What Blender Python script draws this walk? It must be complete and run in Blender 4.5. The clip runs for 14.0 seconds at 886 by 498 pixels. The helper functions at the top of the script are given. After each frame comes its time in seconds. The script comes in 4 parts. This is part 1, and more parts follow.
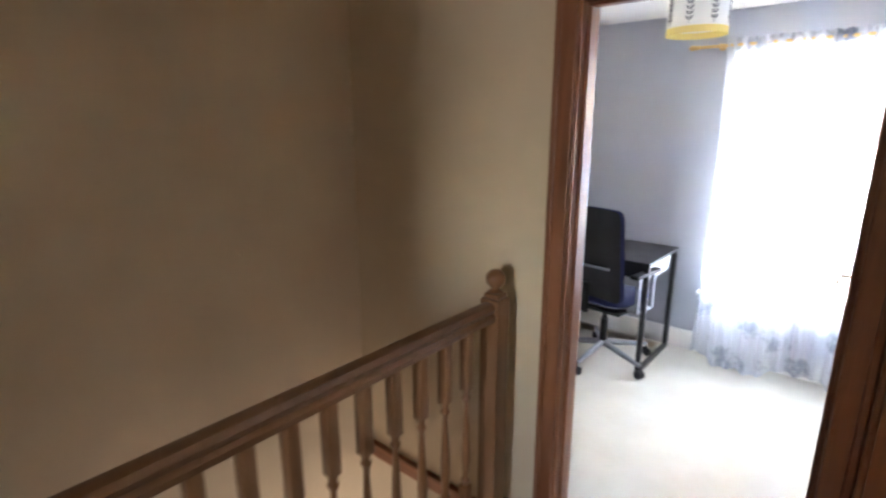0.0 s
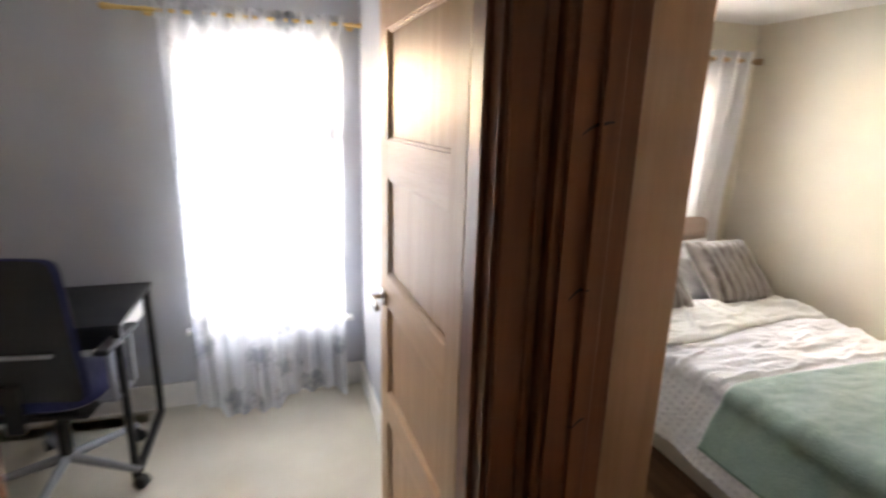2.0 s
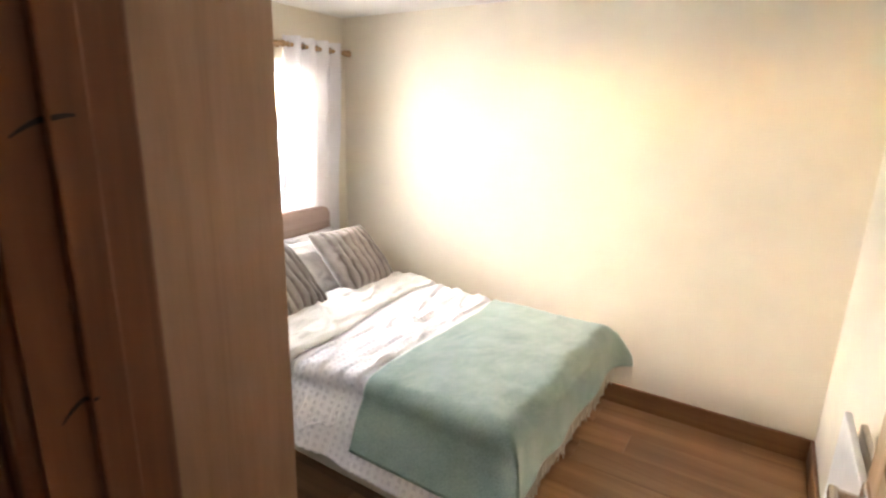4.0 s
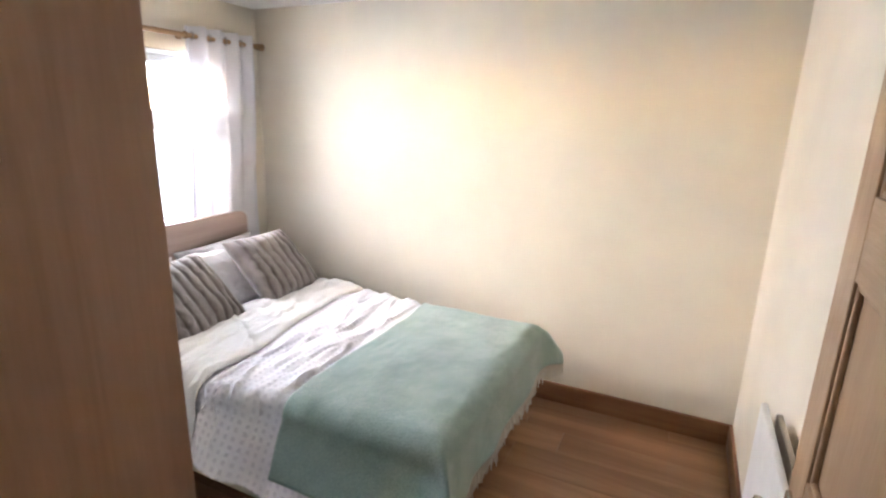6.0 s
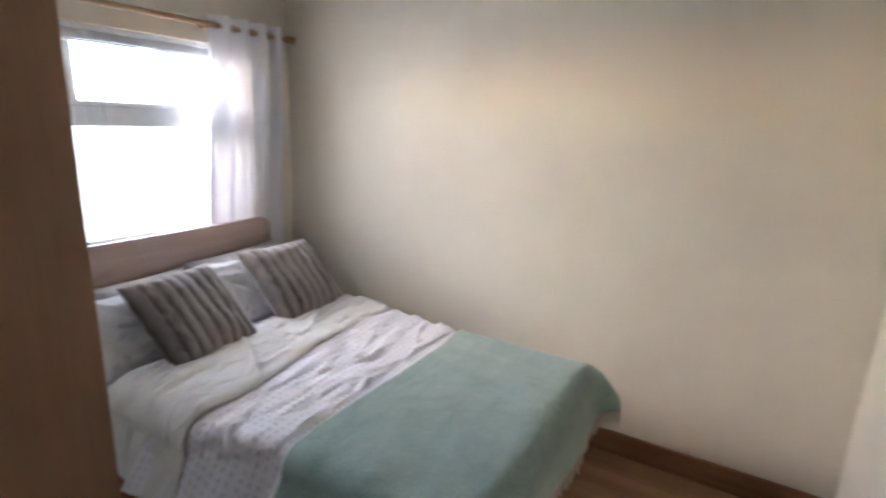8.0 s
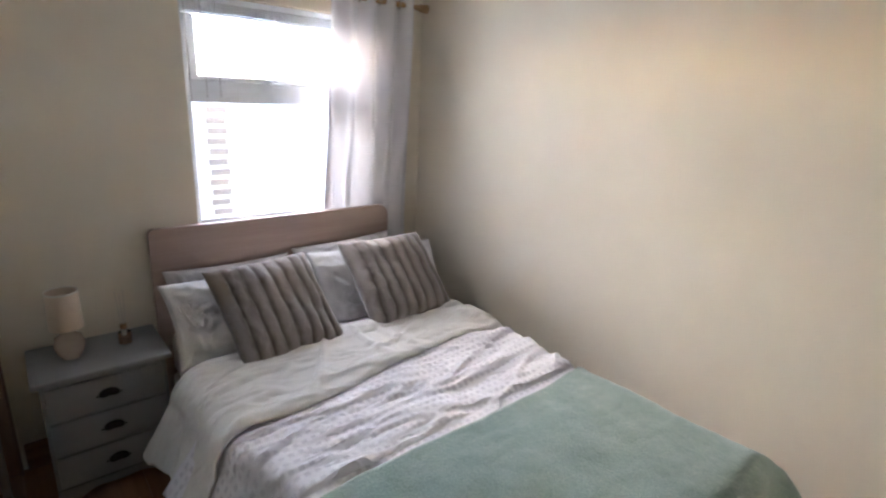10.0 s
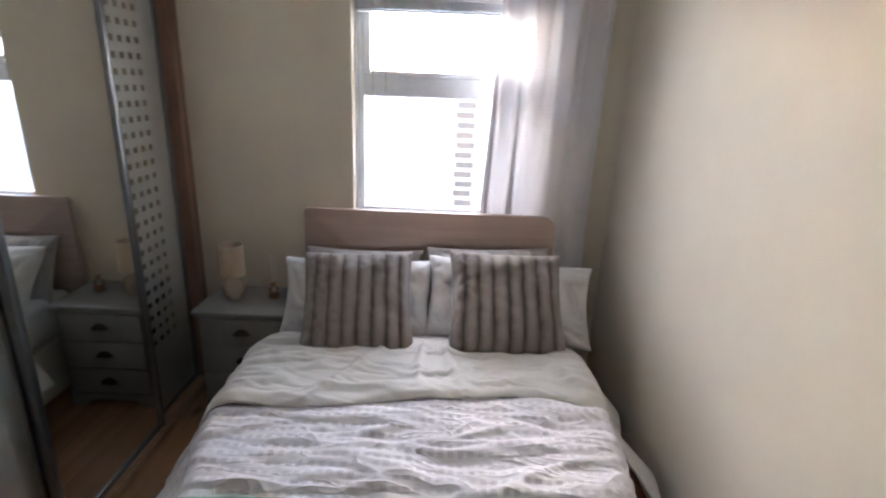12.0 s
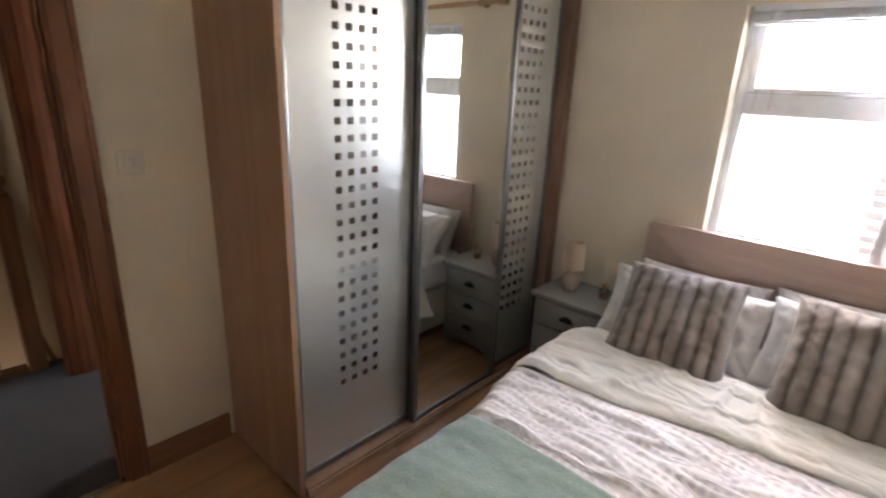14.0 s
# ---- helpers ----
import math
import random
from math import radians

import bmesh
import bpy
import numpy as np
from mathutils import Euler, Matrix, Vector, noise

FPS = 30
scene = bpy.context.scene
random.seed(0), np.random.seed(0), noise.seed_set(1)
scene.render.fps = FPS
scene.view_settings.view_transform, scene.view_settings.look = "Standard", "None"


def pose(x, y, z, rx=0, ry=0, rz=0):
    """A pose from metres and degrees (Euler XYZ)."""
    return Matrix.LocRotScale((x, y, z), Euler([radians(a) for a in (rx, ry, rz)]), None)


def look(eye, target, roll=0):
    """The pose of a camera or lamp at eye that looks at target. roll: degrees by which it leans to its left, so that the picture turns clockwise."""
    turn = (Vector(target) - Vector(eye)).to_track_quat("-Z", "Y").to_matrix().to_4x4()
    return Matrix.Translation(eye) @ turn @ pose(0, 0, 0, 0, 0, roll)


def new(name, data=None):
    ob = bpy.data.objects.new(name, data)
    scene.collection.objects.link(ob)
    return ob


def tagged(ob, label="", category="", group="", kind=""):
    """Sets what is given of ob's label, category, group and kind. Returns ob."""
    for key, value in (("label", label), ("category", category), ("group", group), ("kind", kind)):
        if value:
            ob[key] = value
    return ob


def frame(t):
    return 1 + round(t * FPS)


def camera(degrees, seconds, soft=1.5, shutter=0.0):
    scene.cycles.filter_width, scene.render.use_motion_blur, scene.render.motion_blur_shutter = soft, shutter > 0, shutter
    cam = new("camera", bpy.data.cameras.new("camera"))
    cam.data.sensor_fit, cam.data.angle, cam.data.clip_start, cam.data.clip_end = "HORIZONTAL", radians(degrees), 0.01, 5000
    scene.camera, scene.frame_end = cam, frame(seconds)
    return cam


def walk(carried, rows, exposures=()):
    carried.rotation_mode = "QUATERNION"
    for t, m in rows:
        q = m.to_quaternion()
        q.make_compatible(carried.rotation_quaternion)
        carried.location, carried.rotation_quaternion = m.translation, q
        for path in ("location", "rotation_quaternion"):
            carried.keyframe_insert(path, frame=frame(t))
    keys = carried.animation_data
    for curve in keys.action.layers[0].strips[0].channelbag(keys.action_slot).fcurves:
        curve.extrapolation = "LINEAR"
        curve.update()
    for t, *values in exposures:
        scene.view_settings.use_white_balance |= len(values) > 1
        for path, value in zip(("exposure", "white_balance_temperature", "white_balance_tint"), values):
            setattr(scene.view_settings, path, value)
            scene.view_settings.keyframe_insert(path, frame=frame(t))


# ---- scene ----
cam = camera(81.7, 14.0, 2.2, 0.5)
PATH = [
    (0, (-0.21, -0.311, 1.618), (-1.469, 1.163, 1.127), -0.1),
    (0.5, (-0.383, -0.077, 1.611), (-1.337, 1.605, 1.101), 0.5),
    (1, (-0.535, 0.126, 1.647), (-0.956, 2.013, 1.133), 1.2),
    (1.5, (-0.558, 0.348, 1.612), (-0.422, 2.278, 1.106), 1.4),
    (2, (-0.564, 0.549, 1.617), (0.04, 2.388, 1.116), 1.6),
    (2.5, (-0.438, 0.737, 1.612), (0.61, 2.371, 1.129), 2.6),
    (3, (-0.313, 0.859, 1.617), (0.997, 2.287, 1.121), 1.9),
    (3.5, (-0.347, 0.711, 1.616), (1.164, 1.921, 1.114), 0.4),
    (3.7, (-0.32, 0.718, 1.622), (1.261, 1.834, 1.118), 1.4),
    (5.8, (-0.17, 0.707, 1.626), (1.553, 1.591, 1.129), 1.5),
    (6, (-0.154, 0.726, 1.63), (1.595, 1.553, 1.123), 1.5),
    (6.5, (-0.016, 0.818, 1.584), (1.785, 1.535, 1.094), 1.8),
    (7, (0.102, 0.838, 1.579), (1.92, 1.523, 1.104), 1.7),
    (7.5, (0.162, 0.87, 1.551), (1.982, 1.555, 1.086), 1.9),
    (8, (0.18, 0.893, 1.595), (1.864, 1.857, 1.109), 2.4),
    (8.2, (0.249, 0.852, 1.579), (1.837, 1.967, 1.092), 1.7),
    (10.3, (0.843, 1.02, 1.556), (1.928, 2.601, 0.986), 2.7),
    (10.5, (0.957, 1.037, 1.559), (1.868, 2.72, 0.978), 2.6),
    (11, (1.234, 1.119, 1.569), (1.81, 2.941, 0.979), 2.7),
    (11.5, (1.526, 1.021, 1.578), (1.864, 2.896, 0.968), 2.5),
    (12, (1.799, 0.981, 1.573), (1.801, 2.884, 0.958), 2.4),
    (12.5, (2.0, 0.949, 1.592), (1.605, 2.809, 0.972), 2.1),
    (13, (2.065, 0.872, 1.606), (1.202, 2.568, 0.99), 2.1),
    (13.5, (2.052, 0.806, 1.589), (0.973, 2.376, 0.98), 2.4),
    (14, (2.033, 0.876, 1.589), (0.753, 2.282, 0.968), 2.4),
]
EXPOSURES = [
    (0, 6.1, 5900, 13), (0.5, 5.35, 5900, 13), (1, 5.05, 5900, 13), (1.5, 4.9, 6100, 14), (2, 4.8, 6900, 15), (2.5, 4.6, 7200, 15),
    (3, 5.45, 7800, 17), (3.5, 5.6, 7600, 17), (3.7, 5.5, 7200, 17), (5.8, 5.15, 6300, 19), (6.5, 4.8, 5950, 19), (7.5, 4.3, 5950, 19),
    (8.2, 4.15, 5980, 19), (10.3, 4.1, 6080, 19), (12, 3.95, 6080, 19), (13, 3.85, 6400, 19), (14, 4.5, 6690, 21)]
L_BED, L_STUDY, L_BACK, L_HALL = 0.85, 2.5, 0.80, 0.40    # watts: daylight at two windows, then two added lights
walk(cam, [(t, look(eye, aim, lean)) for t, eye, aim, lean in PATH], EXPOSURES)

# ---- world, daylight and added lamps ----
world = bpy.data.worlds.new("world")
scene.world = world
world.use_nodes = True
wn = world.node_tree.nodes
sky = wn.new("ShaderNodeTexSky")
sky.sky_type, sky.sun_disc = "NISHITA", False
sky.sun_elevation, sky.sun_rotation = radians(20), radians(340)
wn["Background"].inputs["Strength"].default_value = 0.15
world.node_tree.links.new(sky.outputs[0], wn["Background"].inputs["Color"])


sun_data = bpy.data.lights.new("sun", "SUN")
sun_data.energy, sun_data.angle, sun_data.color = 0.5, radians(85), (1.0, 0.99, 0.97)
sun = new("sun", sun_data)
sun.matrix_world = pose(-6.0, 11.0, 7.0, -70, 0, 20)


def area_light(name, x, y, z, sx, sz, watts, tint, rz=0.0):
    """An area lamp that shines to -y (rz turns it): daylight at a window, or added light."""
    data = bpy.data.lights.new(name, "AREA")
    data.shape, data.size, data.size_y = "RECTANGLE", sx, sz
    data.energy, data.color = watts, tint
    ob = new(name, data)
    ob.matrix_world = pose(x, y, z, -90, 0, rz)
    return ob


area_light("daylight_bedroom", 1.66, 3.74, 1.79, 0.60, 0.34, L_BED, (0.93, 0.97, 1.0))
area_light("daylight_study", -0.62, 3.80, 1.22, 1.3, 1.9, L_STUDY, (0.93, 0.97, 1.0))
# Unseen source added to light the strip of landing wall beside the newel.
area_light("added_strip_light", -0.35, -3.35, 1.35, 0.32, 1.1, L_BACK, (1.0, 0.93, 0.84), 180)
# Added lamp for the glow from downstairs; the hall wall behind it is solid.
area_light("added_hall_light", -1.43, 0.55, -1.25, 1.3, 1.3, L_HALL, (1.0, 0.86, 0.70), -90)


# ---- materials ----
def shader(name, base=(0.5, 0.5, 0.5), rough=0.5, metal=0.0):
    m = bpy.data.materials.new(name)
    m.use_nodes = True
    b = m.node_tree.nodes["Principled BSDF"]
    b.inputs["Base Color"].default_value = (*base, 1)
    b.inputs["Roughness"].default_value = rough
    b.inputs["Metallic"].default_value = metal
    return m, m.node_tree.nodes, m.node_tree.links, b


def coords(n, l, scale):
    tc, mp = n.new("ShaderNodeTexCoord"), n.new("ShaderNodeMapping")
    mp.inputs["Scale"].default_value = scale
    l.new(tc.outputs["Object"], mp.inputs["Vector"])
    return mp.outputs["Vector"]


def noise_tex(n, l, vec, scale, detail=4, rough=0.55, distort=0.0):
    t = n.new("ShaderNodeTexNoise")
    t.inputs["Scale"].default_value, t.inputs["Detail"].default_value = scale, detail
    t.inputs["Roughness"].default_value, t.inputs["Distortion"].default_value = rough, distort
    l.new(vec, t.inputs["Vector"])
    return t.outputs["Fac"]


def ramp(n, l, fac, stops):
    r = n.new("ShaderNodeValToRGB")
    e = r.color_ramp.elements
    while len(e) < len(stops):
        e.new(0.5)
    for k, (p, c) in zip(e, stops):
        k.position, k.color = p, (*c, 1)
    l.new(fac, r.inputs["Fac"])
    return r.outputs["Color"]


def mix(n, l, fac, a, b, how="MIX"):
    m = n.new("ShaderNodeMix")
    m.data_type, m.blend_type = "RGBA", how
    for sock, v in ((m.inputs["Factor"], fac), (m.inputs["A"], a), (m.inputs["B"], b)):
        if isinstance(v, (int, float)):
            sock.default_value = v
        elif isinstance(v, tuple):
            sock.default_value = (*v, 1)
        else:
            l.new(v, sock)
    return m.outputs["Result"]


def maths(n, l, op, a, b=0.0):
    m = n.new("ShaderNodeMath")
    m.operation = op
    for sock, v in zip(m.inputs, (a, b)):
        if isinstance(v, (int, float)):
            sock.default_value = v
        else:
            l.new(v, sock)
    return m.outputs[0]


def bump(n, l, b, height, strength=0.3, dist=0.01):
    k = n.new("ShaderNodeBump")
    k.inputs["Strength"].default_value, k.inputs["Distance"].default_value = strength, dist
    l.new(height, k.inputs["Height"])
    l.new(k.outputs["Normal"], b.inputs["Normal"])


def shade_by_object(n, l, colour, amount=0.25):
    info = n.new("ShaderNodeObjectInfo")
    v = maths(n, l, "MULTIPLY_ADD", info.outputs["Random"], amount)
    v.node.inputs[2].default_value = 1 - amount / 2
    hsv = n.new("ShaderNodeHueSaturation")
    l.new(colour, hsv.inputs["Color"])
    l.new(v, hsv.inputs["Value"])
    return hsv.outputs["Color"]


def plaster(name, base, rough=0.75):
    m, n, l, b = shader(name, base, rough)
    v = coords(n, l, (1, 1, 1))
    big = noise_tex(n, l, v, 1.3, 3)
    fine = noise_tex(n, l, v, 55, 5, 0.6)
    dark = tuple(c * 0.90 for c in base)
    light = tuple(min(1, c * 1.05) for c in base)
    l.new(ramp(n, l, big, [(0.3, dark), (0.7, light)]), b.inputs["Base Color"])
    bump(n, l, b, fine, 0.12, 0.004)
    return m


def wood(name, dark, light, along="Z", rough=0.42, fine=60, knots=False, spread=0.25, broad=11):
    """Timber with the grain along one axis: broad rings, fine pores, darker knots."""
    m, n, l, b = shader(name, light, rough)
    sc = {"X": (0.06, 1, 1), "Y": (1, 0.06, 1), "Z": (1, 1, 0.06)}[along]
    v = coords(n, l, sc)
    info = n.new("ShaderNodeObjectInfo")
    shift = n.new("ShaderNodeVectorMath")
    l.new(v, shift.inputs[0])
    cmb = n.new("ShaderNodeCombineXYZ")
    r = maths(n, l, "MULTIPLY", info.outputs["Random"], 37.0)
    for k in range(3):
        l.new(r, cmb.inputs[k])
    l.new(cmb.outputs[0], shift.inputs[1])
    v2 = shift.outputs[0]
    rings = noise_tex(n, l, v2, broad, 3, 0.5, 1.5)
    pores = noise_tex(n, l, v2, fine * 3, 4, 0.6)
    c = ramp(n, l, rings, [(0.28, dark), (0.5, tuple((a + q) / 2 for a, q in zip(dark, light))), (0.72, light)])
    c = mix(n, l, maths(n, l, "MULTIPLY", pores, 0.45), c, tuple(a * 0.7 for a in dark))
    if knots:
        vk = coords(n, l, {"X": (2.3, 5.2, 5.2), "Y": (4.2, 2.0, 4.2), "Z": (5.2, 5.2, 2.3)}[along])
        vo = n.new("ShaderNodeTexVoronoi")
        vo.inputs["Scale"].default_value = 1.0
        l.new(vk, vo.inputs["Vector"])
        kfac = ramp(n, l, vo.outputs["Distance"], [(0.045, (1, 1, 1)), (0.12, (0, 0, 0))])
        c = mix(n, l, kfac, c, tuple(a * 0.35 for a in dark))
    l.new(shade_by_object(n, l, c, spread), b.inputs["Base Color"])
    rr = maths(n, l, "MULTIPLY_ADD", pores, 0.25)
    rr.node.inputs[2].default_value = rough - 0.1
    l.new(rr, b.inputs["Roughness"])
    bump(n, l, b, pores, 0.15, 0.002)
    return m


def creases(n, l, v):
    """Thin sharp wrinkles in two directions, 0 to 1."""
    total = 0.0
    for k, (sc, deg) in enumerate(((6.5, 18), (12.0, -24))):
        mp = n.new("ShaderNodeMapping")
        mp.inputs["Rotation"].default_value = (0, 0, radians(deg))
        mp.inputs["Scale"].default_value = (0.45, 1.0, 0.45)
        mp.inputs["Location"].default_value = (3.1 * k, 1.7 * k, 0)
        l.new(v, mp.inputs["Vector"])
        f = noise_tex(n, l, mp.outputs[0], sc, 2, 0.5, 0.6)
        f = maths(n, l, "ABSOLUTE", maths(n, l, "SUBTRACT", f, 0.5))
        f = maths(n, l, "MULTIPLY", ramp(n, l, f, [(0.0, (1, 1, 1)), (0.035, (0.35, 0.35, 0.35)), (0.10, (0, 0, 0))]), 1.0 - 0.3 * k)
        total = f if k == 0 else maths(n, l, "ADD", total, f)
    return total


def fabric(name, a, c, scale=220, rough=0.95, strength=0.35, blotch=3.0, sheen=0.2, crease=0.0):
    m, n, l, b = shader(name, a, rough)
    v = coords(n, l, (1, 1, 1))
    fine = noise_tex(n, l, v, scale, 3, 0.7)
    big = noise_tex(n, l, v, blotch, 4, 0.6)
    f = maths(n, l, "MULTIPLY_ADD", fine, 0.5)
    l.new(maths(n, l, "MULTIPLY", big, 0.5), f.node.inputs[2])
    l.new(ramp(n, l, f, [(0.35, a), (0.65, c)]), b.inputs["Base Color"])
    b.inputs["Sheen Weight"].default_value = sheen
    if crease:
        fine = maths(n, l, "ADD", fine, maths(n, l, "MULTIPLY", creases(n, l, v), crease))
    bump(n, l, b, fine, strength, 0.004)
    return m


def painted(name, base, rough=0.4, metal=0.0, grain=0.08):
    m, n, l, b = shader(name, base, rough, metal)
    v = coords(n, l, (1, 1, 1))
    big = noise_tex(n, l, v, 7, 5, 0.6)
    c = ramp(n, l, big, [(0.3, tuple(k * (1 - grain) for k in base)), (0.7, tuple(min(1, k * (1 + grain)) for k in base))])
    l.new(c, b.inputs["Base Color"])
    r = maths(n, l, "MULTIPLY_ADD", big, 0.2)
    r.node.inputs[2].default_value = max(0.02, rough - 0.1)
    l.new(r, b.inputs["Roughness"])
    return m


CREAM = plaster("cream_wall_paint", (0.77, 0.702, 0.58))
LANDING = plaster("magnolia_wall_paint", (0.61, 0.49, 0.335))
GREY_WALL = plaster("grey_wall_paint", (0.50, 0.52, 0.57))
CEIL = plaster("white_ceiling_paint", (0.82, 0.80, 0.75), 0.85)
PINE = wood("stained_pine", (0.165, 0.060, 0.025), (0.33, 0.125, 0.052), "Z", 0.38, 40, True)
PINE_X = wood("stained_pine_across", (0.165, 0.060, 0.025), (0.33, 0.125, 0.052), "X", 0.38, 40, True)
PINE_Y = wood("stained_pine_along", (0.165, 0.060, 0.025), (0.33, 0.125, 0.052), "Y", 0.38, 40, True)
RAIL_Y = wood("varnished_rail_pine", (0.14, 0.060, 0.024), (0.26, 0.125, 0.052), "Y", 0.35, 40)
RAIL_Z = wood("varnished_spindle_pine", (0.18, 0.080, 0.032), (0.31, 0.155, 0.068), "Z", 0.35, 40)
OAK_Z = wood("oak_veneer_upright", (0.46, 0.285, 0.155), (0.60, 0.41, 0.25), "Z", 0.42, 80, False, 0.12)
OAK_X = wood("oak_veneer_across", (0.46, 0.285, 0.155), (0.60, 0.41, 0.25), "X", 0.42, 80, False, 0.12)
SKIRT_X = wood("oak_skirting_across", (0.20, 0.085, 0.035), (0.33, 0.16, 0.07), "X", 0.4, 50)
SKIRT_Y = wood("oak_skirting_along", (0.20, 0.085, 0.035), (0.33, 0.16, 0.07), "Y", 0.4, 50)
LAMINATE = wood("oak_laminate_floor", (0.26, 0.120, 0.052), (0.54, 0.300, 0.158), "Y", 0.36, 40, True, 0.30, 5)
BEECH = wood("beech_effect_board", (0.38, 0.225, 0.14), (0.48, 0.30, 0.20), "Z", 0.42, 60, False, 0.05)
# Same beech, with the shade on the window-end panels put into the colour.
BEECH_SHADED = wood("shaded_beech_board", (0.22, 0.125, 0.085), (0.30, 0.175, 0.125), "Z", 0.45, 60, False, 0.05)
KNOT = painted("dark_pine_knot", (0.035, 0.014, 0.008), 0.5)
SWITCH = painted("aged_white_plastic", (0.65, 0.615, 0.55), 0.35)
HEADBOARD = wood("pale_headboard_veneer", (0.44, 0.32, 0.27), (0.56, 0.43, 0.37), "X", 0.4, 60, False, 0.05)
CARPET = fabric("cream_carpet", (0.58, 0.54, 0.44), (0.70, 0.66, 0.56), 160, 1.0, 0.8)
GREY_CARPET = fabric("dark_grey_carpet", (0.030, 0.028, 0.028), (0.075, 0.070, 0.068), 160, 1.0, 0.8)
WHITE_PAINT = painted("white_gloss_paint", (0.80, 0.79, 0.76), 0.35)
# White plastic; the slight blue is sky light put into the colour.
UPVC = painted("white_upvc", (0.78, 0.82, 0.87), 0.25)
GREY_PAINT = painted("grey_furniture_paint", (0.255, 0.26, 0.252), 0.5)
IRON = painted("dark_iron", (0.035, 0.03, 0.028), 0.4, 0.8)
CHROME = painted("brushed_chrome", (0.62, 0.60, 0.57), 0.22, 1.0)
ALU = painted("satin_aluminium", (0.25, 0.26, 0.265), 0.36, 1.0)
BLACK = painted("black_desk_board", (0.018, 0.018, 0.02), 0.32)
BLACK_METAL = painted("black_metal", (0.015, 0.015, 0.016), 0.4)
PLASTIC = painted("grey_plastic", (0.30, 0.31, 0.33), 0.4)
BLACK_PLASTIC = painted("black_plastic", (0.015, 0.015, 0.016), 0.5)
CHAIR_BLACK = fabric("black_chair_mesh", (0.012, 0.012, 0.015), (0.03, 0.03, 0.035), 300)
CHAIR_BLUE = fabric("blue_chair_cloth", (0.02, 0.025, 0.10), (0.045, 0.05, 0.18), 300)
BRASS = painted("pale_brass", (0.70, 0.50, 0.22), 0.3, 0.9)
CREAM_BASE = fabric("cream_divan_cloth", (0.62, 0.58, 0.50), (0.72, 0.68, 0.60), 260)
COTTON = fabric("white_cotton", (0.74, 0.73, 0.72), (0.84, 0.83, 0.82), 200, 0.95, 0.4, 3.0, 0.2, 0.8)
IVORY = fabric("ivory_cotton", (0.70, 0.685, 0.65), (0.79, 0.775, 0.745), 200, 0.95, 0.4, 3.0, 0.2, 0.6)
GREY_COTTON = fabric("pale_grey_cotton", (0.46, 0.44, 0.43), (0.58, 0.56, 0.55), 200)
TEAL = fabric("sage_green_wool", (0.20, 0.30, 0.265), (0.32, 0.43, 0.385), 120, 1.0, 0.9, 9.0, 0.5)
FRINGE = fabric("cream_fringe_wool", (0.60, 0.56, 0.47), (0.72, 0.68, 0.60), 200)
SHADE = fabric("oatmeal_lampshade_linen", (0.60, 0.46, 0.33), (0.70, 0.56, 0.42), 260)
PAPER = painted("white_opal", (0.80, 0.78, 0.74), 0.5)
LEAF_INK = painted("grey_leaf_print", (0.22, 0.22, 0.23), 0.7)


def clear_glass():
    m, n, l, b = shader("clear_glass", (1, 1, 1), 0.02)
    b.inputs["Transmission Weight"].default_value = 1.0
    b.inputs["IOR"].default_value = 1.45
    return m


def mirror():
    m, n, l, b = shader("silvered_mirror", (0.80, 0.82, 0.80), 0.015, 1.0)
    return m


def dim_mirror():
    # Clear mirror squares: their dark reflections are put into this tint.
    m, n, l, b = shader("dark_reflection_mirror", (0.46, 0.47, 0.46), 0.02, 1.0)
    return m


def frosted():
    m, n, l, b = shader("sandblasted_mirror", (0.66, 0.69, 0.67), 0.25, 0.76)
    v = coords(n, l, (1, 1, 1))
    f = noise_tex(n, l, v, 3.0, 3)
    r = maths(n, l, "MULTIPLY_ADD", f, 0.12)
    r.node.inputs[2].default_value = 0.25
    l.new(r, b.inputs["Roughness"])
    return m


def duvet_weave():
    """White cotton with rows of small woven tufts in grey."""
    m, n, l, b = shader("tufted_white_cotton", (0.8, 0.8, 0.8), 0.95)
    tc = n.new("ShaderNodeTexCoord")
    sep = n.new("ShaderNodeSeparateXYZ")
    l.new(tc.outputs["UV"], sep.inputs[0])
    u, w = sep.outputs[0], sep.outputs[1]

    v = coords(n, l, (1, 1, 1))
    warp = noise_tex(n, l, v, 16, 2)

    def bent(sock, by):
        k = maths(n, l, "MULTIPLY_ADD", warp, by)
        l.new(sock, k.node.inputs[2])
        return k

    def stripes(sock, freq, lo):
        s = maths(n, l, "SINE", maths(n, l, "MULTIPLY", sock, freq * math.tau))
        return maths(n, l, "GREATER_THAN", s, lo)
    dash = maths(n, l, "MULTIPLY", stripes(bent(u, 0.020), 31.0, -0.1), stripes(bent(w, 0.016), 29.0, 0.2))
    tuft = dash
    wear = noise_tex(n, l, v, 9, 3)
    tuft = maths(n, l, "MULTIPLY", tuft, maths(n, l, "MULTIPLY", wear, 1.1))
    fine = noise_tex(n, l, v, 220, 3)
    c = ramp(n, l, wear, [(0.3, (0.80, 0.785, 0.82)), (0.7, (0.88, 0.865, 0.90))])
    l.new(mix(n, l, tuft, c, (0.62, 0.60, 0.65)), b.inputs["Base Color"])
    bump(n, l, b, maths(n, l, "ADD", maths(n, l, "MULTIPLY_ADD", tuft, -1.5), maths(n, l, "MULTIPLY", creases(n, l, v), 1.5)), 0.6, 0.004)
    return m


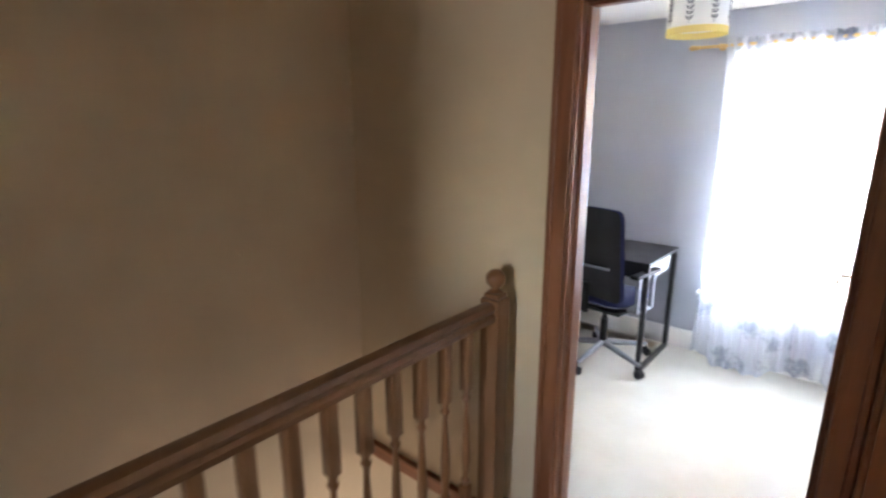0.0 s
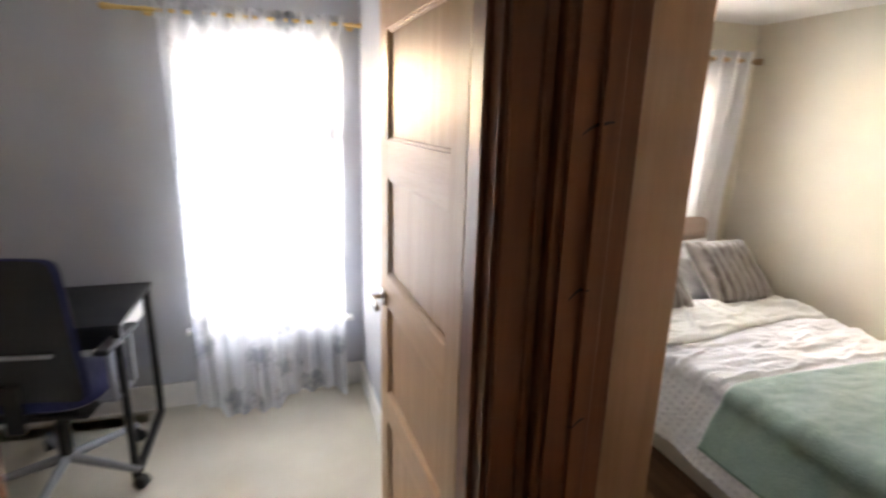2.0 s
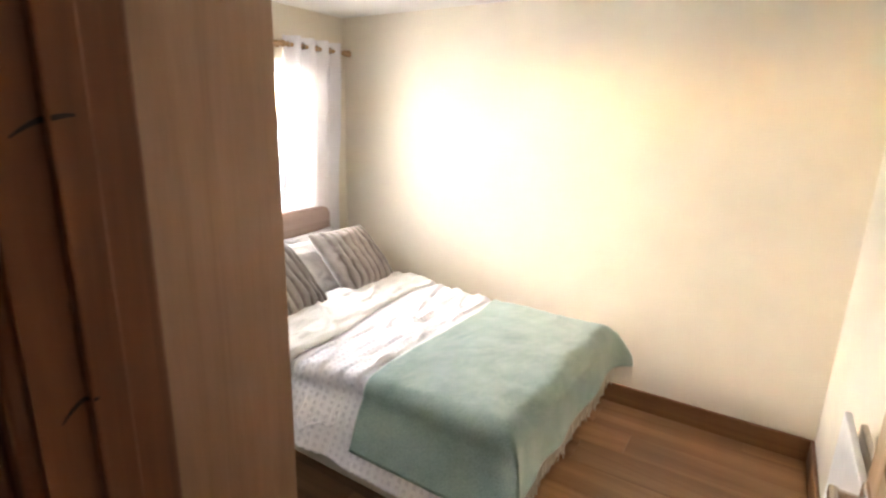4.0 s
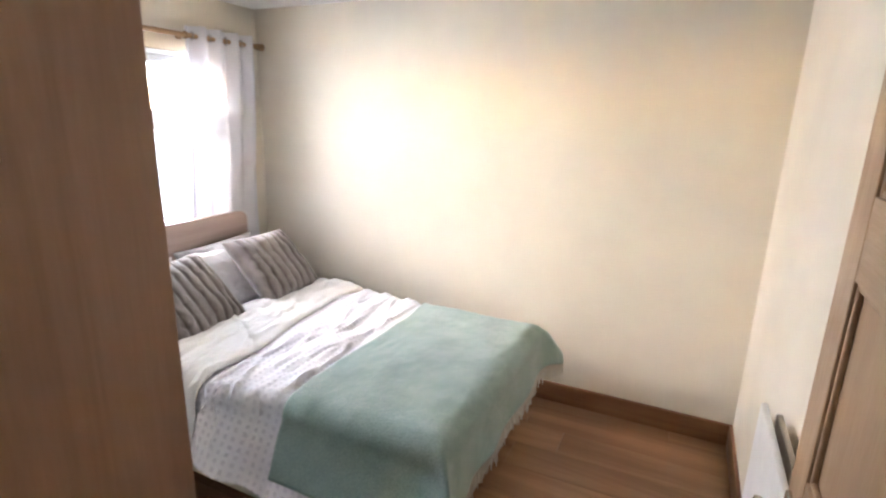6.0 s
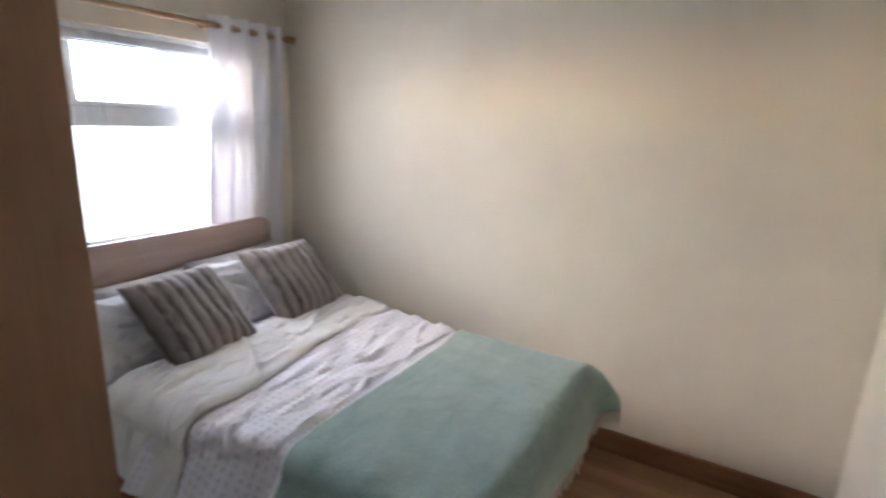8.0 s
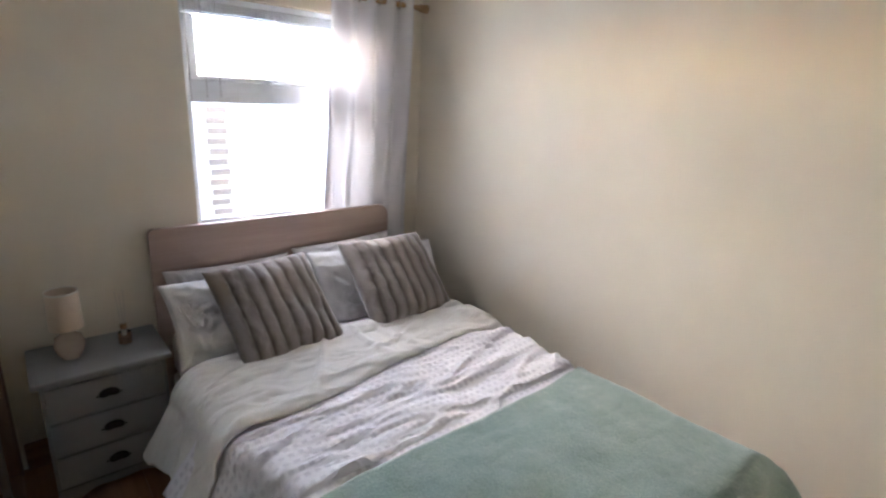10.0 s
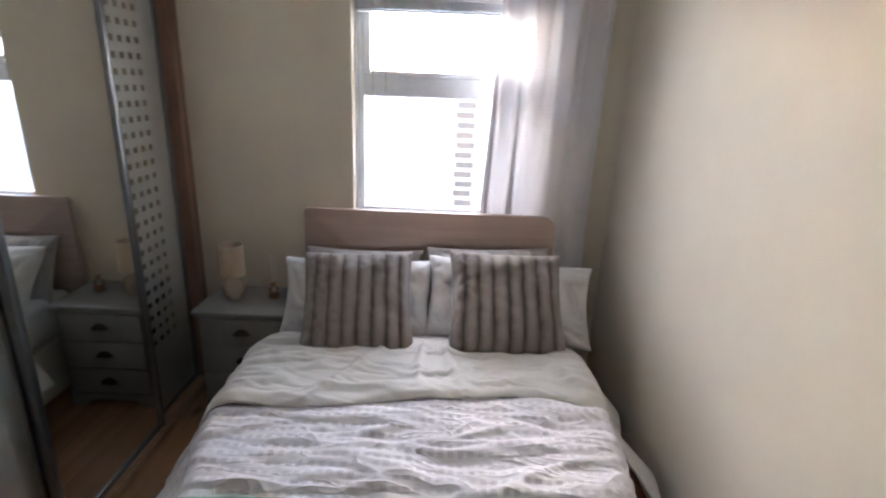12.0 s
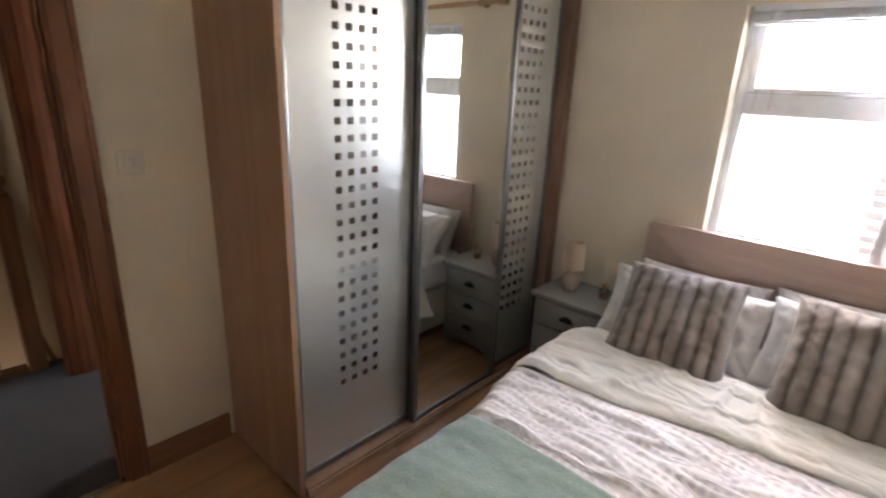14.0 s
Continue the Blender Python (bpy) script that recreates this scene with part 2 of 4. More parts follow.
def ribbed_fur():
    """Faux fur in soft upright ribs: the colour darkens from pale crests to dark brown valleys."""
    m, n, l, b = shader("ribbed_faux_fur", (0.3, 0.25, 0.22), 0.9)
    tc = n.new("ShaderNodeTexCoord")
    sep = n.new("ShaderNodeSeparateXYZ")
    l.new(tc.outputs["UV"], sep.inputs[0])
    v = coords(n, l, (1, 1, 1))
    wob = noise_tex(n, l, v, 14, 3)
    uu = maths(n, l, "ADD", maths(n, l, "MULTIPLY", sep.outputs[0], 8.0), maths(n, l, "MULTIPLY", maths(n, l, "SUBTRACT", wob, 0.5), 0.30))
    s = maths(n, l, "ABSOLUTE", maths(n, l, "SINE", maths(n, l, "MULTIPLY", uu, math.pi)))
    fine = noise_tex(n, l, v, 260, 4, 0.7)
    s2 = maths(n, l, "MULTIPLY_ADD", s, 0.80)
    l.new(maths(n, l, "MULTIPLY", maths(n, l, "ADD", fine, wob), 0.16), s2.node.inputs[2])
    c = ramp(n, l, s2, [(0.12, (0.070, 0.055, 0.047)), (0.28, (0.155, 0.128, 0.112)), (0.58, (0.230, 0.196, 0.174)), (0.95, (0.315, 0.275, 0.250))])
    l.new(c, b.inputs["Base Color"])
    b.inputs["Sheen Weight"].default_value = 0.5
    bump(n, l, b, fine, 0.6, 0.006)
    return m


def sheer(name, base, clear, patches=False, glow=0.45):
    """Thin curtain: part lets light straight through, part glows with it."""
    m = bpy.data.materials.new(name)
    m.use_nodes = True
    n, l = m.node_tree.nodes, m.node_tree.links
    n.remove(n["Principled BSDF"])
    d, t, tr = n.new("ShaderNodeBsdfDiffuse"), n.new("ShaderNodeBsdfTranslucent"), n.new("ShaderNodeBsdfTransparent")
    m1, m2 = n.new("ShaderNodeMixShader"), n.new("ShaderNodeMixShader")
    d.inputs[0].default_value = t.inputs[0].default_value = (*base, 1)
    m1.inputs[0].default_value, m2.inputs[0].default_value = glow, clear
    l.new(d.outputs[0], m1.inputs[1])
    l.new(t.outputs[0], m1.inputs[2])
    l.new(m1.outputs[0], m2.inputs[1])
    l.new(tr.outputs[0], m2.inputs[2])
    l.new(m2.outputs[0], n["Material Output"].inputs[0])
    if patches:
        v = coords(n, l, (1, 1, 1))
        vo = n.new("ShaderNodeTexVoronoi")
        vo.inputs["Scale"].default_value = 5.0
        l.new(v, vo.inputs["Vector"])
        f = maths(n, l, "ADD", maths(n, l, "MULTIPLY", vo.outputs["Distance"], 0.7), maths(n, l, "MULTIPLY", noise_tex(n, l, v, 20, 4), 0.6))
        c = ramp(n, l, f, [(0.42, (0.36, 0.38, 0.43)), (0.57, base)])
        l.new(c, d.inputs[0])
        l.new(c, t.inputs[0])
        k = ramp(n, l, f, [(0.40, (clear * 0.5,) * 3), (0.52, (clear,) * 3)])
        l.new(k, m2.inputs[0])
    return m


GLASS, MIRROR, DIM_MIRROR, FROSTED = clear_glass(), mirror(), dim_mirror(), frosted()
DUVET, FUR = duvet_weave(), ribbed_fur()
VOILE = sheer("white_voile", (0.80, 0.79, 0.81), 0.014, False, 0.10)
CARD = sheer("white_shade_card", (0.84, 0.83, 0.80), 0.0)
YELLOW = sheer("yellow_shade_card", (0.82, 0.70, 0.30), 0.0)
NET = sheer("floral_net", (0.72, 0.74, 0.78), 0.26, True)
VOILE_HEM = sheer("doubled_voile", (0.76, 0.75, 0.80), 0.006, False, 0.07)
SAND_PLASTIC = painted("sand_coloured_enamel", (0.50, 0.45, 0.37), 0.45)


# ---- mesh helpers ----
def box(bm, x0, y0, z0, x1, y1, z1, bevel=0.0):
    m = Matrix.Translation(((x0 + x1) / 2, (y0 + y1) / 2, (z0 + z1) / 2)) @ Matrix.Diagonal((abs(x1 - x0), abs(y1 - y0), abs(z1 - z0), 1))
    made = bmesh.ops.create_cube(bm, size=1, matrix=m)
    if bevel:
        edges = list({e for v in made["verts"] for e in v.link_edges})
        bmesh.ops.bevel(bm, geom=edges, offset=bevel, segments=2, affect="EDGES", profile=0.5)
    return bm


def block(x0, y0, z0, x1, y1, z1, bevel=0.0):
    return box(bmesh.new(), x0, y0, z0, x1, y1, z1, bevel)


def tube(bm, a, b, r, r2=None, seg=16):
    a, b = Vector(a), Vector(b)
    d = b - a
    m = Matrix.Translation((a + b) / 2) @ d.to_track_quat("Z", "Y").to_matrix().to_4x4()
    bmesh.ops.create_cone(bm, cap_ends=True, segments=seg, radius1=r, radius2=r if r2 is None else r2, depth=d.length, matrix=m)
    return bm


def rod(a, b, r, r2=None, seg=16):
    return tube(bmesh.new(), a, b, r, r2, seg)


def lathe(profile, seg=24, m=None):
    """A turned shape: (radius, height) pairs spun about z."""
    bm = bmesh.new()
    rings = []
    for r, z in profile:
        rings.append([bm.verts.new((r * math.cos(math.tau * k / seg), r * math.sin(math.tau * k / seg), z)) for k in range(seg)])
    for a, b in zip(rings, rings[1:]):
        for k in range(seg):
            bm.faces.new((a[k], a[(k + 1) % seg], b[(k + 1) % seg], b[k]))
    for ring, flip in () if profile[0] == profile[-1] else ((rings[0], True), (rings[-1], False)):
        if (ring[0].co - ring[seg // 2].co).length > 0.002:
            bm.faces.new(ring[::-1] if flip else ring)
    if m:
        bm.transform(m)
    return bm


def sheet(nu, nv, f, uv=None):
    """A cloth: f(u, v) gives the place for u, v from 0 to 1."""
    bm = bmesh.new()
    lay = bm.loops.layers.uv.new("UVMap")
    g = [[bm.verts.new(f(i / nu, j / nv)) for j in range(nv + 1)] for i in range(nu + 1)]
    for i in range(nu):
        for j in range(nv):
            face = bm.faces.new((g[i][j], g[i + 1][j], g[i + 1][j + 1], g[i][j + 1]))
            for lp, (a, b) in zip(face.loops, ((i, j), (i + 1, j), (i + 1, j + 1), (i, j + 1))):
                lp[lay].uv = uv(a / nu, b / nv) if uv else (a / nu, b / nv)
    return bm


def mesh_object(name, bm, mat, smooth=None, thick=0.0):
    bmesh.ops.recalc_face_normals(bm, faces=bm.faces)
    me = bpy.data.meshes.new(name)
    bm.to_mesh(me)
    bm.free()
    me.materials.append(mat)
    if smooth:
        me.shade_smooth()
        if smooth < 180:
            me.set_sharp_from_angle(angle=radians(smooth))
    ob = new(name, me)
    if thick:
        s = ob.modifiers.new("thickness", "SOLIDIFY")
        s.thickness, s.offset = thick, 0
    return ob


def part(name, bm, mat, parent=None, label="", smooth=None, thick=0.0):
    ob = mesh_object(name, bm, mat, smooth, thick)
    if parent is not None:
        ob.parent = parent
    if label:
        tagged(ob, label)
    return ob


def thing(name, label, category, m=None, group=""):
    ob = new(name)
    ob.empty_display_size = 0.1
    if m:
        ob.matrix_world = m
    return tagged(ob, label, category, group)


def structure(name, bm, mat, label="", smooth=None):
    return tagged(part(name, bm, mat, None, label, smooth), kind="structure")


def wrinkle(x, y, z=0.0, octaves=4):
    return noise.fractal(Vector((x, y, z)), 1.0, 2.0, octaves)


# ---- the shell of the house ----
H = 2.27          # ceiling height
FRONT = 3.46      # inner face of the front wall
OUT = 3.72        # outer face
bm = bmesh.new()
for x0, x1, z0, z1 in ((-3.4, -1.02, 0, H), (-0.22, 1.35, 0, H), (2.25, 2.72, 0, H), (-1.02, -0.22, 0, 0.46), (-1.02, -0.22, 1.99, H), (1.35, 2.25, 0, 0.92), (1.35, 2.25, 1.945, H)):
    box(bm, x0, FRONT, z0, x1, OUT, z1)
wall_front = structure("wall_north", bm, CREAM)
# the study side of that wall is grey: a thin skin of plaster
bm = bmesh.new()
for x0, x1, z0, z1 in ((-3.28, -1.02, 0, H), (-0.22, -0.11, 0, H), (-1.02, -0.22, 0, 0.46), (-1.02, -0.22, 1.99, H)):
    box(bm, x0, FRONT - 0.006, z0, x1, FRONT, z1)
structure("plaster_study_north", bm, GREY_WALL)

bm = bmesh.new()
box(bm, -0.104, 1.45, 0, 0, FRONT - 0.006, H)
box(bm, -0.11, 1.302, 0, 0, 1.45, H)
box(bm, -0.11, 0.477, 2.005, 0, 1.302, H)
box(bm, -0.11, -1.72, 0, 0, 0.477, H)
structure("wall_between_landing_and_bedroom", bm, CREAM)
structure("plaster_study_east", block(-0.11, 1.462, 0, -0.104, FRONT - 0.006, H), GREY_WALL)
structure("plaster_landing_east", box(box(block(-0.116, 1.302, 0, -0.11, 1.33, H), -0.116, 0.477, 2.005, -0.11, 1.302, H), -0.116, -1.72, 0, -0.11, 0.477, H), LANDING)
structure("wall_east", block(2.61, 0.25, 0, 2.72, FRONT, H), CREAM)
structure("wall_south", block(0, 0.25, 0, 2.61, 0.35, H), CREAM)

bm = bmesh.new()
box(bm, -3.28, 1.33, -0.13, -1.05, 1.456, H)
box(bm, -1.05, 1.33, 2.005, -0.192, 1.456, H)
box(bm, -0.192, 1.33, 0, -0.116, 1.456, H)
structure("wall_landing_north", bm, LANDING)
bm = bmesh.new()
box(bm, -3.28, 1.456, 0, -1.05, 1.462, H)
box(bm, -1.05, 1.456, 2.005, -0.192, 1.462, H)
box(bm, -0.192, 1.456, 0, -0.11, 1.462, H)
structure("plaster_study_south", bm, GREY_WALL)
structure("wall_study_west", block(-3.4, 1.45, 0, -3.28, FRONT, H), GREY_WALL)
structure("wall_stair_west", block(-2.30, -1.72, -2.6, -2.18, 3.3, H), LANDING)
bm = bmesh.new()
box(bm, -2.18, -1.84, 0, -0.788, -1.72, H)
box(bm, -0.788, -1.84, 2.013, -0.12, -1.72, H)
box(bm, -0.12, -1.84, 0, 0, -1.72, H)
structure("wall_landing_south", bm, LANDING)
# unseen room added behind the landing; its narrow window gap shapes the light
bm = bmesh.new()
box(bm, -2.0, -3.4, 0, -0.53, -3.28, H)
box(bm, -0.17, -3.4, 0, 1.0, -3.28, H)
box(bm, -0.53, -3.4, 0, -0.17, -3.28, 0.8)
box(bm, -0.53, -3.4, 1.9, -0.17, -3.28, H)
box(bm, -2.1, -3.4, 0, -2.0, -1.84, H)
box(bm, 1.0, -3.4, 0, 1.1, -1.84, H)
box(bm, 0.0, -1.84, 0, 1.0, -1.72, H)
structure("wall_added_back_room", bm, CREAM)

structure("ceiling", block(-3.4, -3.4, H, 2.72, OUT, H + 0.1), CEIL)
structure("floor_study", block(-3.28, 1.462, -0.2, -0.11, FRONT - 0.006, 0), CARPET)
bm = bmesh.new()
box(bm, -1.29, -1.72, -0.2, -0.116, 1.33, 0)
box(bm, -2.18, -1.72, -0.2, -1.29, -0.75, 0)
box(bm, -1.05, 1.33, -0.2, -0.192, 1.45, 0)
box(bm, -0.116, 0.477, -0.2, -0.012, 1.302, 0)
structure("floor_landing", bm, GREY_CARPET)
structure("floor_added_back_room", block(-2.0, -3.28, -0.2, 1.0, -1.72, 0), CARPET)
structure("floor_threshold_strip", block(-0.03, 0.505, 0.001, 0.005, 1.274, 0.008, 0.003), CHROME)
structure("floor_hall", block(-2.18, -1.72, -2.7, 0.0, 3.3, -2.6), GREY_CARPET)
structure("wall_hall_east", block(-1.40, -1.72, -2.6, -1.29, 3.3, -0.2), LANDING)
structure("wall_hall_north", block(-2.18, 3.3, -2.6, -1.29, 3.4, 0), LANDING)
structure("wall_hall_south", box(block(-2.18, -1.84, -2.6, -2.08, -1.72, 0), -1.42, -1.84, -2.6, -1.29, -1.72, 0), LANDING)
structure("trim_stair_opening", block(-2.18, 1.30, -0.17, -1.29, 1.34, -0.09, 0.006), PINE_X)


def skirting(name, x0, y0, x1, y1, mat, h=0.12, t=0.018):
    """A board along a wall with a rounded top edge, standing on the floor."""
    bm = block(min(x0, x1), min(y0, y1), 0.0, max(x0, x1), max(y0, y1), h)
    top = [e for e in bm.edges if all(v.co.z > h - 1e-4 for v in e.verts)]
    bmesh.ops.bevel(bm, geom=top, offset=0.006, segments=3, affect="EDGES", profile=0.5)
    return structure(name, bm, mat, smooth=40)


skirting("baseboard_east", 2.592, 0.35, 2.61, 3.44, SKIRT_Y)
skirting("baseboard_south", 0.0, 0.35, 2.592, 0.368, SKIRT_X)
skirting("baseboard_west", 0.0, 1.358, 0.018, 1.70, SKIRT_Y)
skirting("baseboard_north", 0.60, 3.442, 2.592, 3.46, SKIRT_X)
skirting("baseboard_study_north", -3.28, 3.436, -0.11, 3.454, WHITE_PAINT, 0.14)
skirting("baseboard_study_east", -0.128, 1.56, -0.11, 3.436, WHITE_PAINT, 0.14)


structure("trim_corner", block(-0.140, 1.313, 0, -0.118, 1.332, 2.06, 0.004), PINE)


# ---- door frames and doors ----
def door_frame(name, label, m, width, depth, height=1.985):
    """Lining, stop and architraves on both faces. Local: x across the opening, y through the wall from 0 to depth."""
    f = tagged(new(name), label, kind="structure")
    f.matrix_world = m
    t = 0.028
    part("lining", block(-t, -0.001, 0, 0, depth + 0.001, height), PINE, f)
    part("lining", block(width, -0.001, 0, width + t, depth + 0.001, height), PINE, f)
    part("lining", block(-t, -0.001, height, width + t, depth + 0.001, height + t), PINE_X, f)
    part("stop", block(0, depth * 0.30, 0, 0.012, depth * 0.62, height - 0.012, 0.003), PINE, f)
    part("stop", block(width - 0.012, depth * 0.30, 0, width, depth * 0.62, height - 0.012, 0.003), PINE, f)
    part("stop", block(0, depth * 0.30, height - 0.012, width, depth * 0.62, height, 0.003), PINE_X, f)
    for y0, y1, y2 in ((-0.018, 0.0, -0.026), (depth, depth + 0.018, depth + 0.026)):
        for x0, x1, xm in ((-0.084, -0.008, -0.084), (width + 0.008, width + 0.084, width + 0.062)):
            bm = block(x0, y0, 0, x1, y1, height + 0.072, 0.005)
            box(bm, xm, min(y0, y2), 0, xm + 0.022, max(y1, y2), height + 0.072, 0.005)
            part("architrave", bm, PINE, f)
        part("architrave", block(-0.008, y0, height + 0.008, width + 0.008, y1, height + 0.072, 0.005), PINE_X, f)
    return f


def lever(parent, z, x, side, way):
    """Lever handle on a square rose; side is +1 or -1 along y, way the lever's direction along x."""
    y = 0.038 if side > 0 else 0.0
    bm = bmesh.new()
    box(bm, x - 0.026, min(y, y + side * 0.009), z - 0.026, x + 0.026, max(y, y + side * 0.009), z + 0.026, 0.003)
    h = part("door_handle", bm, CHROME, parent, "satin chrome lever handle", 40)
    bm = rod((x, y + side * 0.008, z), (x, y + side * 0.048, z), 0.009)
    box(bm, min(x - 0.010 * way, x + 0.115 * way), min(y + side * 0.040, y + side * 0.054), z - 0.010, max(x - 0.010 * way, x + 0.115 * way), max(y + side * 0.040, y + side * 0.054), z + 0.010, 0.004)
    part("lever", bm, CHROME, h, "", 40)


def door_leaf(name, label, m, width=0.762, height=1.978):
    """Four-panel oak door. Local: hinge at x = 0, leaf along +x, thickness 0 to 0.038 along y."""
    d = tagged(new(name), label, "door", kind="structure")
    d.matrix_world = m
    s, t = 0.098, 0.038
    part("stile", block(0.002, 0, 0.006, s, t, height, 0.002), OAK_Z, d)
    part("stile", block(width - s, 0, 0.006, width - 0.002, t, height, 0.002), OAK_Z, d)
    rails = ((0.006, 0.233), (0.553, 0.669), (0.989, 1.105), (1.425, 1.541), (1.861, height))
    for z0, z1 in rails:
        part("rail", block(s, 0.0005, z0, width - s, t - 0.0005, z1, 0.001), OAK_X, d)
    for (_, z0), (z1, _) in zip(rails, rails[1:]):
        part("panel", block(s - 0.004, 0.012, z0 - 0.004, width - s + 0.004, t - 0.012, z1 + 0.004), OAK_Z, d)
        bm = bmesh.new()
        for ya, yb in ((0.004, 0.013), (t - 0.013, t - 0.004)):
            box(bm, s, ya, z0, s + 0.010, yb, z1, 0.003)
            box(bm, width - s - 0.010, ya, z0, width - s, yb, z1, 0.003)
            box(bm, s + 0.010, ya, z0, width - s - 0.010, yb, z0 + 0.010, 0.003)
            box(bm, s + 0.010, ya, z1 - 0.010, width - s - 0.010, yb, z1, 0.003)
        part("bead", bm, OAK_Z, d)
    lever(d, 1.015, width - 0.055, 1, -1)
    lever(d, 1.015, width - 0.055, -1, -1)
    for z in (0.25, 1.0, 1.72):
        part("hinge", rod((0.0, -0.004, z - 0.05), (0.0, -0.004, z + 0.05), 0.006, None, 10), CHROME, d)
    part("latch_plate", block(width - 0.002, 0.008, 0.96, width, 0.030, 1.08), CHROME, d)
    return d


# bedroom: opening from y 0.505 to 1.274 in the wall at x = -0.116 to 0
bedroom_frame = door_frame("door_frame_bedroom", "reddish stained pine door frame with knots", pose(0, 0.505, 0, 0, 0, 90), 0.769, 0.116)
for z, y0, y1 in ((1.615, 0.050, 0.098), (1.335, 0.066, 0.096), (1.085, 0.048, 0.074)):
    bm = bmesh.new()
    lo, hi = [], []
    for k in range(9):
        s = k / 8
        zz = z - 0.020 * s * s
        w = 0.0022 * math.sin(math.pi * (0.12 + 0.8 * s)) + 0.0006
        yy = y0 + (y1 - y0) * s
        lo.append(bm.verts.new((0.7562, yy, zz - w)))
        hi.append(bm.verts.new((0.7562, yy, zz + w)))
    for k in range(8):
        bm.faces.new((lo[k], lo[k + 1], hi[k + 1], hi[k]))
    for v in list(bm.verts):
        v.co.x = 0.7685 if v.co.y < 0.035 or v.co.y > 0.072 else 0.7562
    part("knot", bm, KNOT, bedroom_frame, "dark grain scar", None, 0.0008)
door_leaf("door_1", "open four-panel oak bedroom door with chrome lever", pose(0.022, 0.509, 0.0, 0, 0, -2) @ Matrix.Translation((0, -0.019, 0)))
door_frame("door_frame_study", "reddish stained pine frame of the study door", pose(-1.022, 1.33, 0), 0.802, 0.132)
door_leaf("door_2", "open four-panel oak study door with chrome lever", pose(-0.214, 1.482, 0.0, 0, 0, 91.5) @ Matrix.Translation((0, -0.038, 0)))
# Frame and leaf out of view, added to cut that light to a strip.
door_frame("door_frame_added_back_room", "stained pine frame of the unseen, added back room door", pose(-0.76, -1.84, 0), 0.612, 0.12)
door_leaf("door_light_stop", "unseen half-open four-panel oak door, added to bound the light strip", pose(-0.150, -1.852, 0, 0, 0, 240), 0.606)


# ---- windows ----
def window(name, label, x0, x1, z0, z1, transom=None):
    w = tagged(new(name), label, kind="structure")
    y0, y1, f = 3.545, 3.615, 0.042
    part("window_frame", block(x0, y0, z0, x0 + f, y1, z1, 0.006), UPVC, w)
    part("window_frame", block(x1 - f, y0, z0, x1, y1, z1, 0.006), UPVC, w)
    part("window_frame", block(x0 + f, y0, z0, x1 - f, y1, z0 + f, 0.006), UPVC, w)
    part("window_frame", block(x0 + f, y0, z1 - f, x1 - f, y1, z1, 0.006), UPVC, w)
    lights = [(z0 + f, z1 - f)]
    if transom:
        a, b = transom
        part("transom", block(x0 + f, y0, a, x1 - f, y1, b, 0.006), UPVC, w)
        lights = [(z0 + f, a), (b, z1 - f)]
    for k, (a, b) in enumerate(lights):
        if k == 0 and transom:
            pane = part("pane", block(x0 + f - 0.006, y0 + 0.03, a - 0.006, x1 - f + 0.006, y0 + 0.036, b + 0.006), GLASS, w)
            pane.visible_shadow = False
            continue
        part("sash", box(box(box(block(x0 + f, y0 - 0.012, a, x0 + f + 0.035, y1 - 0.02, b, 0.004), x1 - f - 0.035, y0 - 0.012, a, x1 - f, y1 - 0.02, b, 0.004), x0 + f + 0.035, y0 - 0.012, a, x1 - f - 0.035, y1 - 0.02, a + 0.022, 0.004), x0 + f + 0.035, y0 - 0.012, b - 0.03, x1 - f - 0.035, y1 - 0.02, b, 0.004), UPVC, w)
        pane = part("pane", block(x0 + f + 0.02, y0 + 0.02, a + 0.01, x1 - f - 0.02, y0 + 0.026, b - 0.01), GLASS, w)
        pane.visible_shadow = False
        if transom and k == 1:
            xm = (x0 + x1) / 2
            part("window_handle", box(block(xm - 0.05, y0 - 0.035, a - 0.012, xm + 0.05, y0 - 0.02, a + 0.004, 0.004), xm - 0.015, y0 - 0.022, a - 0.012, xm + 0.015, y0 - 0.012, a + 0.01), UPVC, w, "white window handle")
    part("window_sill", block(x0 - 0.05, 3.452 if z0 > 0.8 else 3.40, z0 - 0.03, x1 + 0.05, y0, z0 - 0.004, 0.006), WHITE_PAINT, w)
    return w


window("window_1", "white plastic window with a top light over the bed", 1.35, 2.25, 0.92, 1.945, (1.502, 1.598))
window("window_2", "tall white plastic study window", -1.02, -0.22, 0.46, 1.99, (1.48, 1.58))


def blind():
    b = thing("venetian_blind", "white venetian blind drawn up under the window head", "blind", pose(1.80, 3.508, 1.944))
    part("head_rail", block(-0.435, -0.020, -0.026, 0.435, 0.020, 0.0, 0.003), UPVC, b)
    for k in range(9):
        part("slat", block(-0.430, -0.019, -0.031 - k * 0.0038, 0.430, 0.019, -0.0288 - k * 0.0038), UPVC, b)
    part("bottom_rail", block(-0.430, -0.018, -0.076, 0.430, 0.018, -0.066, 0.003), UPVC, b)
    for x, low in ((-0.425, -0.93), (-0.36, -0.42), (-0.30, -0.42)):
        part("cord", rod((x, -0.022, -0.02), (x + 0.004, -0.022, low), 0.0013, None, 6), PLASTIC, b)
    part("cord_bead", lathe([(0.0, 0.0), (0.006, 0.004), (0.007, 0.014), (0.003, 0.024), (0.0, 0.025)], 10, Matrix.Translation((-0.354, -0.022, -0.444))), UPVC, b, "", 60)


blind()


